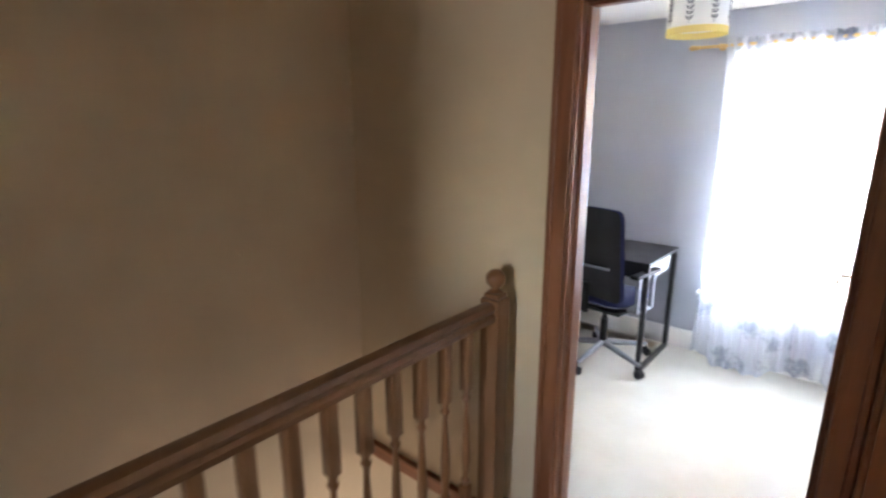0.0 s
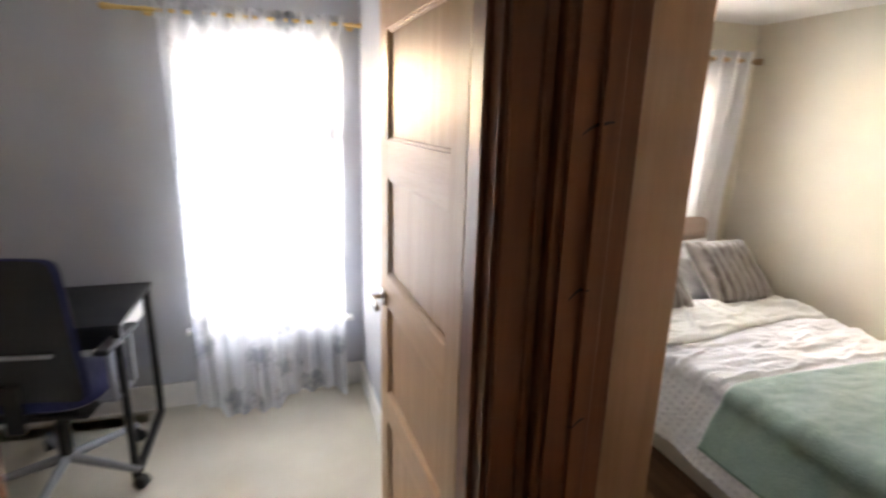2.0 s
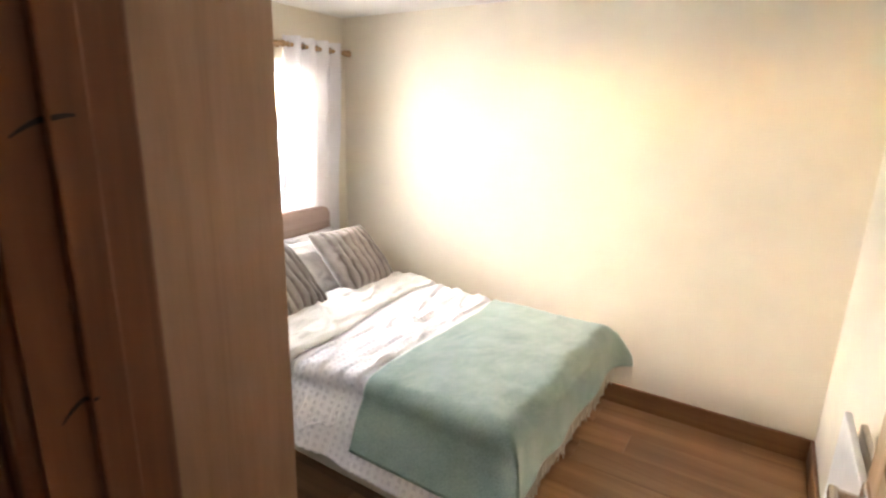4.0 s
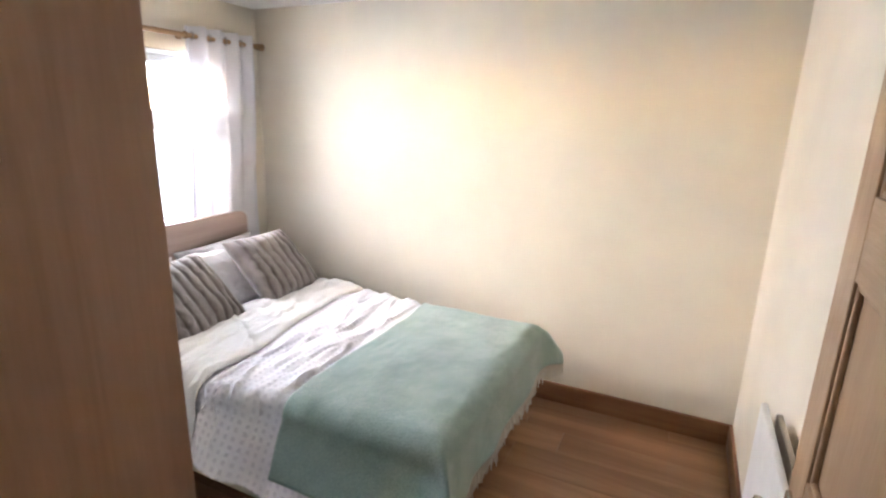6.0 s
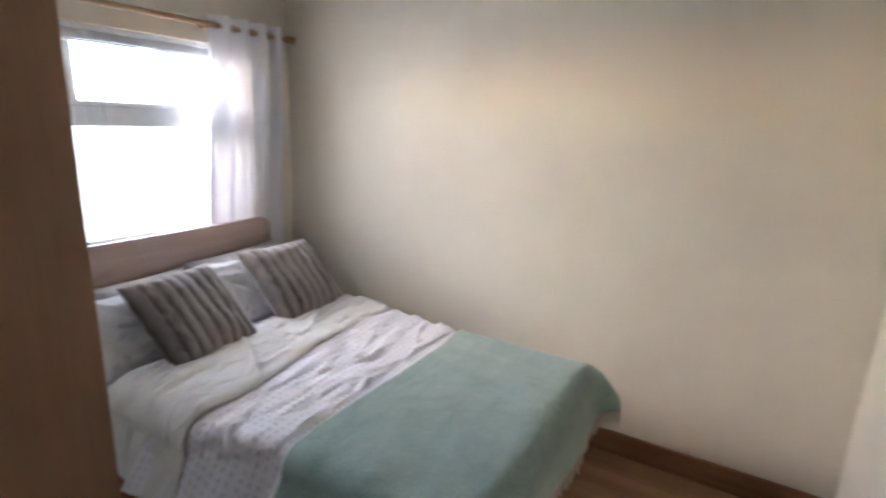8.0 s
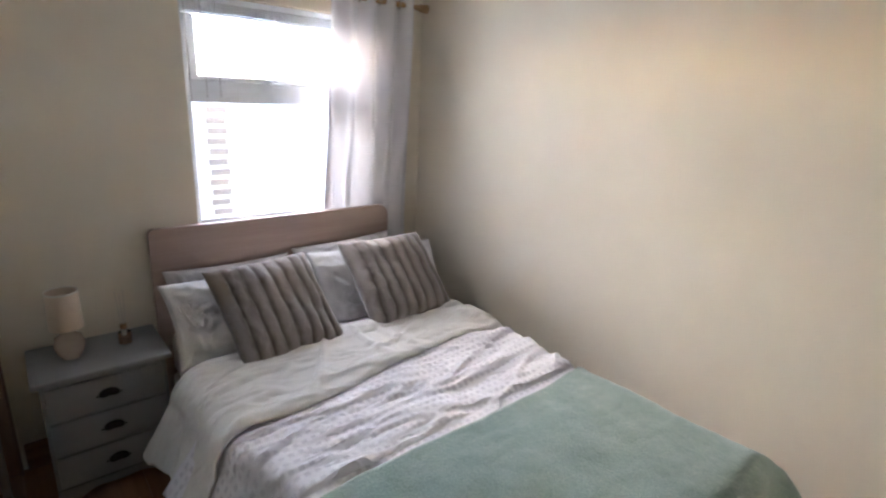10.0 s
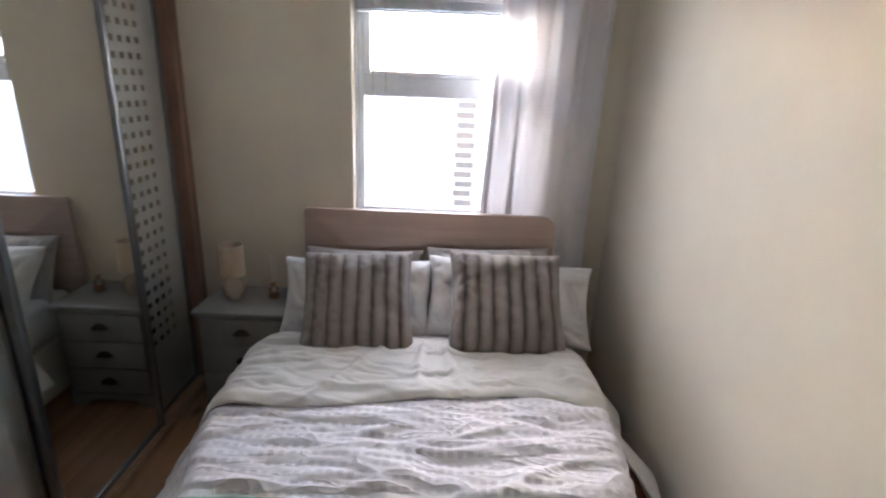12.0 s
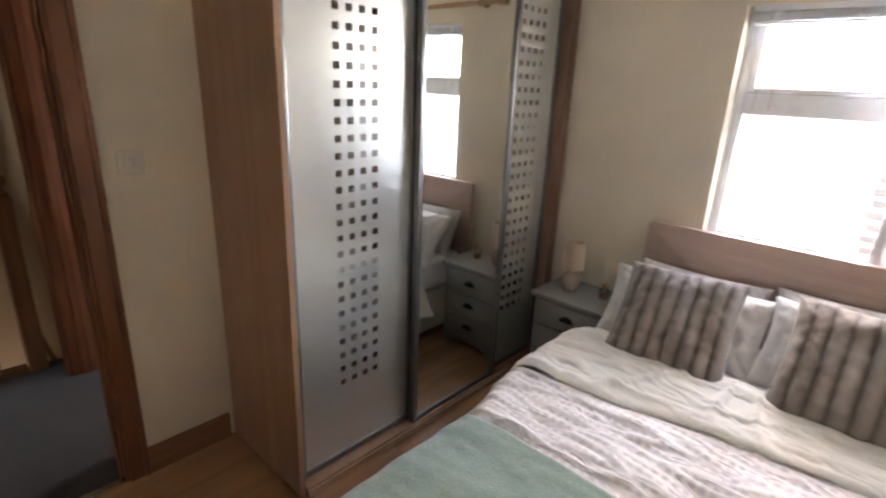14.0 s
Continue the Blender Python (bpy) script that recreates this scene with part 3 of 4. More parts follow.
# ---- curtains ----
def curtain_pole(name, label, x0, x1, y, z, r, mat, brackets):
    p = thing(name, label, "curtain pole", pose((x0 + x1) / 2, y, z))
    h = (x1 - x0) / 2
    part("pole", rod((-h, 0, 0), (h, 0, 0), r), mat, p, "", 40)
    for s in (-1, 1):
        cap = lathe([(r, 0), (r * 1.5, 0.004), (r * 1.5, 0.014), (r * 1.1, 0.018), (r * 1.7, 0.034), (r * 1.7, 0.050), (r * 0.9, 0.060), (0.0, 0.061)], 16, pose(s * h, 0, 0, 0, 90 * s, 0))
        part("finial", cap, mat, p, "", 40)
    for x in brackets:
        bm = rod((x - (x0 + x1) / 2, 0, 0), (x - (x0 + x1) / 2, FRONT - y - 0.004, 0), 0.007, None, 10)
        tube(bm, (x - (x0 + x1) / 2 - 0.006, 0, 0), (x - (x0 + x1) / 2 + 0.006, 0, 0), r * 1.5)
        tube(bm, (x - (x0 + x1) / 2, FRONT - y - 0.014, 0), (x - (x0 + x1) / 2, FRONT - y - 0.004, 0), 0.022)
        part("bracket", bm, mat, p, "", 40)
    return p


POLE = wood("beech_curtain_pole", (0.36, 0.21, 0.10), (0.50, 0.32, 0.17), "X", 0.4, 50)
curtain_pole("curtain_pole", "pale wooden curtain pole above the bed", 1.02, 2.545, 3.395, 2.03, 0.014, POLE, (1.16, 2.01))
curtain_pole("curtain_pole", "thin gilt curtain pole in the study", -1.22, -0.13, 3.385, 2.055, 0.010, BRASS, (-1.10, -0.16))


def voile():
    c = thing("curtain", "sheer white eyelet curtain drawn to one side", "curtain", pose(2.26, 3.395, 0.32))
    n, wid, top = 4.0, 0.48, 1.765

    def f(u, v):
        spread = 1.0 + 0.16 * (1 - v) ** 1.5
        x = -wid / 2 + wid * u
        x = x * spread + 0.035 * (1 - v) * math.sin(3 * u + 1)
        low = 1 / (1 + math.exp((v - 0.52) * 22))
        a = 0.042 * (0.55 + 0.45 * v) * (1 - low) + 0.012 * low
        y = a * math.sin(math.tau * n * u + 0.8 * math.sin(2.1 * (1 - v))) + 0.012 * wrinkle(u * 6, v * 2, 3)
        lean = -0.075 * math.exp(-7 * u) * (1 - v)
        return (x + lean, y * (1 - 0.6 * low) + 0.038 * low - 0.002, top * v)
    part("drape", sheet(110, 44, f), VOILE, c, "", 180)
    for u0, u1, top_v in ((0.0, 0.045, 0.97), (0.165, 0.225, 0.78)):
        def strip(u, v):
            p = f(u0 + (u1 - u0) * (0.5 + (u - 0.5) * (1 - v ** 3)), top_v * v)
            return (p[0], p[1] - 0.003, p[2])
        part("doubled_fold", sheet(6, 40, strip), VOILE_HEM, c, "denser doubled edge", 180)
    for k in range(8):
        u = (k + 0.5) / 8
        x = -wid / 2 + wid * u
        ring = lathe([(0.017, -0.003), (0.025, -0.003), (0.025, 0.003), (0.017, 0.003), (0.017, -0.003)], 18, pose(x, -0.002, 1.71, 0, 90, 20 if k % 2 else -20))
        part("eyelet", ring, CHROME, c, "metal eyelet", 40)


voile()


def net():
    c = thing("net_curtain", "white net curtain with grey flowers hanging to the floor", "curtain", pose(-0.63, 3.385, 0.02))

    def f(u, v):
        x = -0.42 + 0.84 * u
        x *= 1.0 - 0.05 * (1 - v)
        hem = 0.026 * math.sin(9 * u + 1) + 0.016 * math.sin(23 * u)
        y = 0.022 * math.sin(math.tau * 9 * u + 1.4 * math.sin(4 * v)) + 0.010 * math.sin(math.tau * 3.2 * u)
        y -= 0.19 * (1 - v) ** 3.2 * (0.7 + 0.3 * math.sin(6 * u))
        return (x, y, max(0.0, hem + 0.03) * (1 - v) + 2.055 * v)
    part("drape", sheet(150, 50, f), NET, c, "", 180)
    bm = sheet(150, 3, lambda u, v: (-0.43 + 0.86 * u, 0.026 * math.sin(math.tau * 14 * u) - 0.004, 2.0 + 0.075 * v))
    part("heading", bm, NET, c, "gathered heading", 180)


net()

# ---- stairwell ----
bal = thing("balustrade", "varnished pine landing balustrade with turned spindles", "balustrade", pose(-1.25, 0.25, 0))
part("base_rail", block(-0.032, -1.0, 0.0, 0.032, 0.915, 0.035, 0.004), RAIL_Y, bal)
bm = bmesh.new()
prof = [(-0.030, 0.885), (-0.033, 0.905), (-0.022, 0.915), (-0.030, 0.935), (-0.022, 0.952), (0.0, 0.957), (0.022, 0.952), (0.030, 0.935), (0.022, 0.915), (0.033, 0.905), (0.030, 0.885)]
rings = [[bm.verts.new((x, y, z)) for x, z in prof] for y in (-1.0, 0.92)]
for a in range(len(prof) - 1):
    bm.faces.new((rings[0][a], rings[0][a + 1], rings[1][a + 1], rings[1][a]))
for r in rings:
    bm.faces.new(r)
bm.faces.new((rings[0][0], rings[1][0], rings[1][-1], rings[0][-1]))
part("handrail", bm, RAIL_Y, bal, "moulded handrail", 30)
SPINDLE = [(0.010, 0.24), (0.012, 0.25), (0.019, 0.27), (0.012, 0.285), (0.016, 0.33), (0.019, 0.38), (0.016, 0.46), (0.011, 0.55), (0.010, 0.60), (0.018, 0.62), (0.012, 0.635), (0.019, 0.66)]
for k in range(15):
    y = -0.92 + k * 0.122
    bm = lathe([(0.001, 0.239)] + SPINDLE + [(0.001, 0.661)], 12)
    box(bm, -0.019, -0.019, 0.035, 0.019, 0.019, 0.245, 0.002)
    box(bm, -0.019, -0.019, 0.655, 0.019, 0.019, 0.89, 0.002)
    bm.transform(Matrix.Translation((0, y, 0)))
    part("spindle", bm, RAIL_Z, bal, "", 40)
newel = block(-0.041, 0.92, 0, 0.041, 1.002, 0.965, 0.004)
box(newel, -0.034, 0.927, 0.965, 0.034, 0.995, 0.985, 0.008)
part("newel_post", newel, RAIL_Z, bal, "square newel post")
part("finial", lathe([(0.020, 0.985), (0.030, 0.990), (0.018, 1.000), (0.020, 1.006), (0.034, 1.022), (0.038, 1.040), (0.034, 1.058), (0.020, 1.072), (0.0, 1.076)], 20, Matrix.Translation((0, 0.961, 0))), RAIL_Z, bal, "turned ball finial", 60)
structure("trim_landing_edge", block(-1.30, -0.75, -0.22, -1.285, 1.32, 0.0, 0.002), PINE_Y)
stairs = tagged(new("stairs"), "timber stairs going down beside the landing", "stairs", kind="structure")
for k in range(12):
    y = -0.75 + k * 0.225
    part("tread", block(-2.15, y - 0.02, -0.19 * (k + 1) - 0.03, -1.42, y + 0.225, -0.19 * (k + 1), 0.006), GREY_CARPET, stairs)
    part("riser", block(-2.15, y - 0.004, -0.19 * (k + 1), -1.42, y + 0.012, -0.19 * k - 0.03), WHITE_PAINT, stairs)
for x in (-2.179, -1.42):
    bm = bmesh.new()
    vs = [bm.verts.new(p) for p in ((x, -0.80, 0.05), (x, -0.80, -0.35), (x, 1.95, -2.65), (x, 1.95, -2.25))]
    vs2 = [bm.verts.new((v.co.x + 0.028, v.co.y, v.co.z)) for v in vs]
    bm.faces.new(vs), bm.faces.new(vs2[::-1])
    for a in range(4):
        bm.faces.new((vs[a], vs[(a + 1) % 4], vs2[(a + 1) % 4], vs2[a]))
    part("string", bm, PINE_Y, stairs)


# ---- study ----
def desk():
    d = thing("desk", "black desk with a black tube frame against the study wall", "desk", pose(-1.76, 3.11, 0))
    part("desktop", block(-0.55, -0.29, 0.728, 0.55, 0.29, 0.75, 0.003), BLACK, d)
    part("apron", block(-0.50, -0.24, 0.63, 0.515, -0.225, 0.727), BLACK, d)
    part("end_piece", block(0.50, -0.22, 0.60, 0.512, 0.24, 0.727, 0.002), WHITE_PAINT, d, "white piece at the right end of the desk")
    for s in (-1, 1):
        x = s * 0.53
        part("leg", block(x - 0.015, -0.285, 0.0, x + 0.015, -0.255, 0.728, 0.002), BLACK_METAL, d)
        part("leg", block(x - 0.015, 0.255, 0.0, x + 0.015, 0.285, 0.728, 0.002), BLACK_METAL, d)
        part("foot_bar", block(x - 0.015, -0.255, 0.0, x + 0.015, 0.255, 0.03, 0.002), BLACK_METAL, d)


desk()


def office_chair():
    c = thing("office_chair", "black and blue swivel office chair at the desk", "chair", pose(-1.50, 2.90, 0, 0, 0, -8))

    def pad(w, h, t, bow, e=5):
        def f(u, v):
            a, b = 2 * u - 1, 2 * v - 1
            r = (abs(a) ** e + abs(b) ** e) ** (1 / e)
            k = max(abs(a), abs(b))
            q = (k / r) if r > 1e-6 else 1
            return a * q * w / 2, b * q * h / 2, k
        bm = bmesh.new()
        for side in (1, -1):
            n = 14
            g = [[None] * (n + 1) for _ in range(n + 1)]
            for i in range(n + 1):
                for j in range(n + 1):
                    x, y, k = f(i / n, j / n)
                    g[i][j] = bm.verts.new((x, y, side * t / 2 * (1 - k ** 6) + bow * ((2 * x / w) ** 2)))
            for i in range(n):
                for j in range(n):
                    bm.faces.new((g[i][j], g[i + 1][j], g[i + 1][j + 1], g[i][j + 1]))
        bmesh.ops.remove_doubles(bm, verts=bm.verts, dist=0.0004)
        return bm
    seat = pad(0.48, 0.47, 0.08, 0.012)
    seat.transform(pose(0, 0.02, 0.47))
    part("seat", seat, CHAIR_BLUE, c, "dark blue cushioned seat", 60)
    part("seat_shell", block(-0.20, -0.18, 0.405, 0.20, 0.20, 0.432, 0.01), BLACK_PLASTIC, c)
    back = pad(0.44, 0.60, 0.05, 0.020, 14)
    back.transform(pose(0, -0.235, 0.80, 98, 0, 0))
    part("backrest", back, CHAIR_BLACK, c, "tall black mesh back", 60)
    piping = pad(0.455, 0.60, 0.030, 0.018, 14)
    piping.transform(pose(0, -0.205, 0.80, 98, 0, 0))
    part("backrest_cushion", piping, CHAIR_BLUE, c, "blue front of the back", 60)
    part("back_bar", block(-0.16, -0.275, 0.72, 0.16, -0.262, 0.735, 0.003), PLASTIC, c)
    part("back_spine", block(-0.03, -0.285, 0.42, 0.03, -0.262, 0.62, 0.004), BLACK_PLASTIC, c)
    for s in (-1, 1):
        bm = block(s * 0.265 - 0.012, -0.10, 0.43, s * 0.265 + 0.012, -0.07, 0.665, 0.006)
        box(bm, s * 0.265 - 0.012, 0.08, 0.43, s * 0.265 + 0.012, 0.11, 0.665, 0.006)
        box(bm, min(s * 0.18, s * 0.272), -0.08, 0.42, max(s * 0.18, s * 0.272), 0.09, 0.436, 0.004)
        part("arm_support", bm, PLASTIC, c, "grey arm bracket", 40)
        part("armrest", block(s * 0.265 - 0.03, -0.16, 0.665, s * 0.265 + 0.03, 0.15, 0.69, 0.01), BLACK_PLASTIC, c)
    part("gas_lift", tube(rod((0, 0, 0.12), (0, 0, 0.30), 0.026), (0, 0, 0.28), (0, 0, 0.41), 0.016), BLACK_PLASTIC, c, "", 40)
    for k in range(5):
        a = math.tau * (k - 0.20) / 5
        ca, sa = math.cos(a), math.sin(a)
        bm = bmesh.new()
        tube(bm, (0.02 * ca, 0.02 * sa, 0.125), (0.33 * ca, 0.33 * sa, 0.085), 0.022, 0.014, 10)
        part("base_arm", bm, PLASTIC, c, "", 40)
        w = part("castor", rod((0.33 * ca - 0.02 * sa, 0.33 * sa + 0.02 * ca, 0.028), (0.33 * ca + 0.02 * sa, 0.33 * sa - 0.02 * ca, 0.028), 0.028), BLACK_PLASTIC, c, "", 40)
        part("stem", rod((0.33 * ca, 0.33 * sa, 0.04), (0.33 * ca, 0.33 * sa, 0.09), 0.007, None, 8), BLACK_PLASTIC, w)


office_chair()


def pendant():
    p = thing("pendant_light", "white drum pendant shade with grey leaves and yellow lining", "ceiling light", pose(-1.08, 2.78, 2.045))
    part("shade", lathe([(0.150, 0.034), (0.150, 0.20), (0.1495, 0.20), (0.1495, 0.034), (0.150, 0.034)], 48), CARD, p, "", 60)
    part("lower_ring", lathe([(0.1495, 0.0), (0.1505, 0.0), (0.1505, 0.0345), (0.1495, 0.0345), (0.1495, 0.0)], 48), YELLOW, p, "yellow bottom band", 60)
    for k in range(8):
        a0 = math.tau * k / 8
        bm = bmesh.new()
        tube(bm, (0.1515 * math.cos(a0), 0.1515 * math.sin(a0), 0.045), (0.1515 * math.cos(a0), 0.1515 * math.sin(a0), 0.185), 0.0015, None, 6)
        for j in range(5):
            for s in (-1, 1):
                a1 = a0 + s * 0.13
                z = 0.06 + j * 0.025
                q = [bm.verts.new((0.1515 * math.cos(a), 0.1515 * math.sin(a), zz)) for a, zz in ((a0, z), (a0 + s * 0.09, z + 0.004), (a1, z + 0.024), (a0 + s * 0.05, z + 0.018))]
                bm.faces.new(q)
        part("leaf_print", bm, LEAF_INK, p, "grey leaf print", None, 0.001)
    part("cord", rod((0, 0, 0.12), (0, 0, 0.222), 0.003, None, 8), UPVC, p)
    part("bulb", lathe([(0.0, 0.03), (0.022, 0.04), (0.03, 0.065), (0.022, 0.095), (0.013, 0.11), (0.013, 0.13), (0.0, 0.13)], 20), PAPER, p, "", 60)
    part("spider", tube(rod((-0.147, 0, 0.19), (0.147, 0, 0.19), 0.002, None, 6), (0, -0.147, 0.19), (0, 0.147, 0.19), 0.002, None, 6), UPVC, p)
    part("ceiling_rose", lathe([(0.0, 0.207), (0.03, 0.207), (0.045, 0.223), (0.0, 0.224)], 24), UPVC, p, "", 60)


pendant()


# ---- wardrobe ----
def wardrobe():
    w = thing("wardrobe", "beech-effect wardrobe with frosted and mirrored sliding doors", "wardrobe", pose(0.0, 1.722, 0))
    D, L, T = 0.555, 1.713, 2.15
    part("side_panel", block(0.004, 0.0, 0, D + 0.004, 0.022, T, 0.001), BEECH, w)
    part("side_panel", block(0.004, L - 0.022, 0, D + 0.03, L, T, 0.001), BEECH_SHADED, w, "end panel in beech darkened for shade")
    part("filler_panel", block(D - 0.05, L - 0.062, 0, D + 0.025, L - 0.022, T, 0.001), BEECH_SHADED, w)
    part("back_panel", block(0.004, 0.022, 0, 0.010, L - 0.022, T), BEECH, w)
    part("top_panel", block(0.010, 0.022, T - 0.02, D, L - 0.022, T), BEECH, w)
    part("plinth", block(0.08, 0.022, 0, D + 0.030, L - 0.062, 0.028, 0.001), BEECH, w)
    part("bottom_track", block(D - 0.085, 0.022, 0.028, D + 0.022, L - 0.062, 0.038, 0.003), BEECH, w)
    part("top_track", block(D - 0.085, 0.022, T - 0.06, D + 0.010, L - 0.062, T - 0.021, 0.002), ALU, w)
    doors = ((0.026, 0.622, D - 0.042, FROSTED), (0.600, 1.230, D - 0.002, MIRROR), (1.200, 1.650, D - 0.042, FROSTED))
    z0, z1, fw = 0.040, T - 0.064, 0.026
    for a, b, x, glass in doors:
        g = part("sliding_door", block(x, a + fw, z0 + fw, x + 0.005, b - fw, z1 - fw), glass, w, "clear mirror door" if glass is MIRROR else "frosted door with mirror squares")
        for ya, yb in ((a, a + fw), (b - fw, b)):
            part("door_frame", block(x - 0.013, ya, z0, x + 0.017, yb, z1, 0.004), ALU, g, "", 40)
        part("door_frame", block(x - 0.010, a + fw, z0, x + 0.012, b - fw, z0 + fw, 0.003), ALU, g)
        part("door_frame", block(x - 0.010, a + fw, z1 - fw, x + 0.012, b - fw, z1, 0.003), ALU, g)
        if glass is FROSTED:
            mid = (a + b) / 2 + (0.005 if a < 0.5 else -0.02)
            for r in range(26):
                for q in range(4):
                    y = mid + (q - 1.5) * 0.056
                    z = 0.402 + r * 0.0613
                    part("mirror_square", block(x + 0.0052, y - 0.013, z - 0.012, x + 0.0060, y + 0.013, z + 0.012), DIM_MIRROR, g)


wardrobe()


# ---- bed ----
X0, X1, YF, YH = 1.15, 2.33, 1.34, 3.36     # mattress sides, foot and head
bed = thing("bed", "small double divan bed with a pale wooden headboard", "bed", pose(1.74, 2.35, 0))
inv = Matrix.Translation((-1.74, -2.35, 0))


def bed_part(name, bm, mat, label="", smooth=None):
    bm.transform(inv)
    return part(name, bm, mat, bed, label, smooth)


bed_part("divan_base", block(X0, YF + 0.04, 0.05, X1, YH - 0.03, 0.33, 0.02), CREAM_BASE, "cream upholstered base", 40)
bed_part("mattress", block(X0 + 0.005, YF + 0.04, 0.332, X1 - 0.005, YH - 0.03, 0.535, 0.04), COTTON, "", 60)
for x in (X0 + 0.12, X1 - 0.12):
    for y in (YF + 0.18, YH - 0.2):
        bed_part("castor", rod((x - 0.02, y, 0.025), (x + 0.02, y, 0.025), 0.025), BLACK_PLASTIC, "", 40)
bm = bmesh.new()
pts = [(1.125, 0.0), (1.125, 0.965), (1.14, 0.98)] + [(2.341 - 0.06 + 0.06 * math.sin(a), 0.98 - 0.06 + 0.06 * math.cos(a)) for a in (0, 0.4, 0.8, 1.2, 1.57)] + [(2.341, 0.0)]
fa = bm.faces.new([bm.verts.new((x, 3.37, z)) for x, z in pts])
ext = bmesh.ops.extrude_face_region(bm, geom=[fa])
bmesh.ops.translate(bm, vec=(0, 0.032, 0), verts=[v for v in ext["geom"] if isinstance(v, bmesh.types.BMVert)])
bmesh.ops.bevel(bm, geom=[e for e in bm.edges if abs(e.verts[0].co.y - e.verts[1].co.y) < 1e-5], offset=0.005, segments=2, affect="EDGES", profile=0.5)
bed_part("headboard", bm, HEADBOARD, "pale pinkish wood headboard with rounded corners", 40)


def drape(a, b, zt, out, outf, xa=X0, xb=X1, yf=YF, r=0.06, flare=0.32):
    """Cloth over the bed's edge: a across and b towards the foot, in metres along the cloth from the bed's edges."""
    def fall(d, slope):
        if d <= 0:
            return 0.0, 0.0
        arc = r * math.pi / 2
        if d < arc:
            return r * math.sin(d / r), r * (1 - math.cos(d / r))
        s = (d - arc) / math.sqrt(1 + slope * slope)
        return r + slope * s, r + s
    dl, dr = xa + r - a, a - (xb - r)
    ox, zx = fall(max(dl, dr), out)
    oy, zy = fall(yf + r - b, outf)
    x = min(max(a, xa + r), xb - r) + (ox if dr > dl else -ox)
    y = max(b, yf + r) - oy
    k = min(zx, zy)
    if k > 0:
        x += flare * k * (1 if dr > dl else -1)
        y -= flare * k
    return Vector((x, y, zt - max(zx, zy) - 0.25 * k))


def cover_relief(a, b):
    w = 0.014 * wrinkle(a * 1.8 + 0.6 * b, b * 6.0, 2.0, 3) + 0.007 * wrinkle(a * 5 + b * 2, b * 16, 5.0, 3)
    w += 0.010 * abs(math.sin(9 * (b + 0.22 * a) + 2.5 * wrinkle(a * 2, b * 2, 8)))
    r1 = wrinkle(a * 1.8 + 1.0 * b, b * 10 - 1.6 * a, 9.0, 2)
    r2 = wrinkle(a * 4.0 - 2.0 * b, b * 19 + 3.0 * a, 12.0, 2)
    w += 0.012 * max(0, 0.35 - abs(r1)) / 0.35 + 0.0065 * max(0, 0.3 - abs(r2)) / 0.3
    return w


def spread(b):
    """How much farther the bedding hangs out towards the head of the bed."""
    k = min(1.0, max(0.0, (b - 1.95) / 0.40))
    return k * k * (3 - 2 * k)


duvet = thing("duvet", "white tufted duvet with a turned-down ivory edge", "duvet", pose(1.74, 2.0, 0.5))
inv2 = Matrix.Translation((-1.74, -2.0, -0.5))


def duvet_main(u, v):
    a = X0 - 0.32 + (X1 - X0 + 0.62) * u
    b = YF - 0.08 + (2.55 - YF + 0.08) * v
    p = drape(a, b, 0.562, 0.70 if a < 1.74 else 0.40, 0.10, X0 - 0.07 * spread(b), X1 + 0.04 * spread(b))
    k = cover_relief(a, b)
    fold = 0.02 * math.sin(b * 12 + 2 * math.sin(3 * b)) * min(1, max(0, 0.55 - p.z) * 4) * min(1, max(0, (b - 1.95) * 6))
    p += Vector((fold * (-1 if a < 1.74 else 1), 0, k * (1 if p.z > 0.5 else 0.3) * (1 if b > 2.03 else 0.28)))
    return p


bm = sheet(190, 170, duvet_main, lambda u, v: (u * 2.0, v * 1.3))
bm.transform(inv2)
part("cover", bm, DUVET, duvet, "white cotton cover with rows of woven tufts", 180, 0.012)


def duvet_fold(u, v):
    a = X0 - 0.36 + (X1 - X0 + 0.70) * u
    side = abs(2 * u - 1)
    y0 = 2.40 - 0.05 * math.sin(2.2 * u * math.pi) + 0.018 * wrinkle(a * 4, 0.3, 6.0, 3) - 0.10 * max(0, side - 0.75) * 4
    b = y0 + (2.86 - y0) * v
    p = drape(a, b, 0.594, 0.55 if a < 1.74 else 0.8, 0.1, X0 - 0.03 - 0.07 * spread(b), X1 + 0.02 + 0.04 * spread(b), YF, 0.12)
    lip = 0.014 * (1 - min(1, v * 16)) ** 2
    # long soft folds that fan out from between the pillows
    ang = math.atan2(a - 1.80, 3.05 - b)
    fan = max(0, 0.42 - abs(wrinkle(ang * 3.6, (3.05 - b) * 1.1, 31.0, 2))) / 0.42
    r1 = wrinkle(a * 2.4 + 2.0 * b, b * 8 - 1.6 * a, 19.0, 2)
    r2 = wrinkle(a * 3.0 - 3.0 * b, b * 11 + 2.5 * a, 23.0, 3)
    relief = 0.020 * fan * fan * min(1, 5 * v + 0.2, 2.4 - 2.4 * v) + 0.013 * max(0, 0.3 - abs(r1)) / 0.3 * min(1, 6 * v + 0.25, 4 - 4 * v) + 0.007 * max(0, 0.25 - abs(r2)) / 0.25 + 0.010 * wrinkle(a * 2.2 + b, b * 4, 4.0, 3)
    fold = 0.022 * math.sin(b * 14) * min(1, max(0, 0.55 - p.z) * 4)
    p += Vector((fold * (-1 if a < 1.74 else 1), 0, relief - lip - 0.022 * max(0, v - 0.75) * 4))
    return p


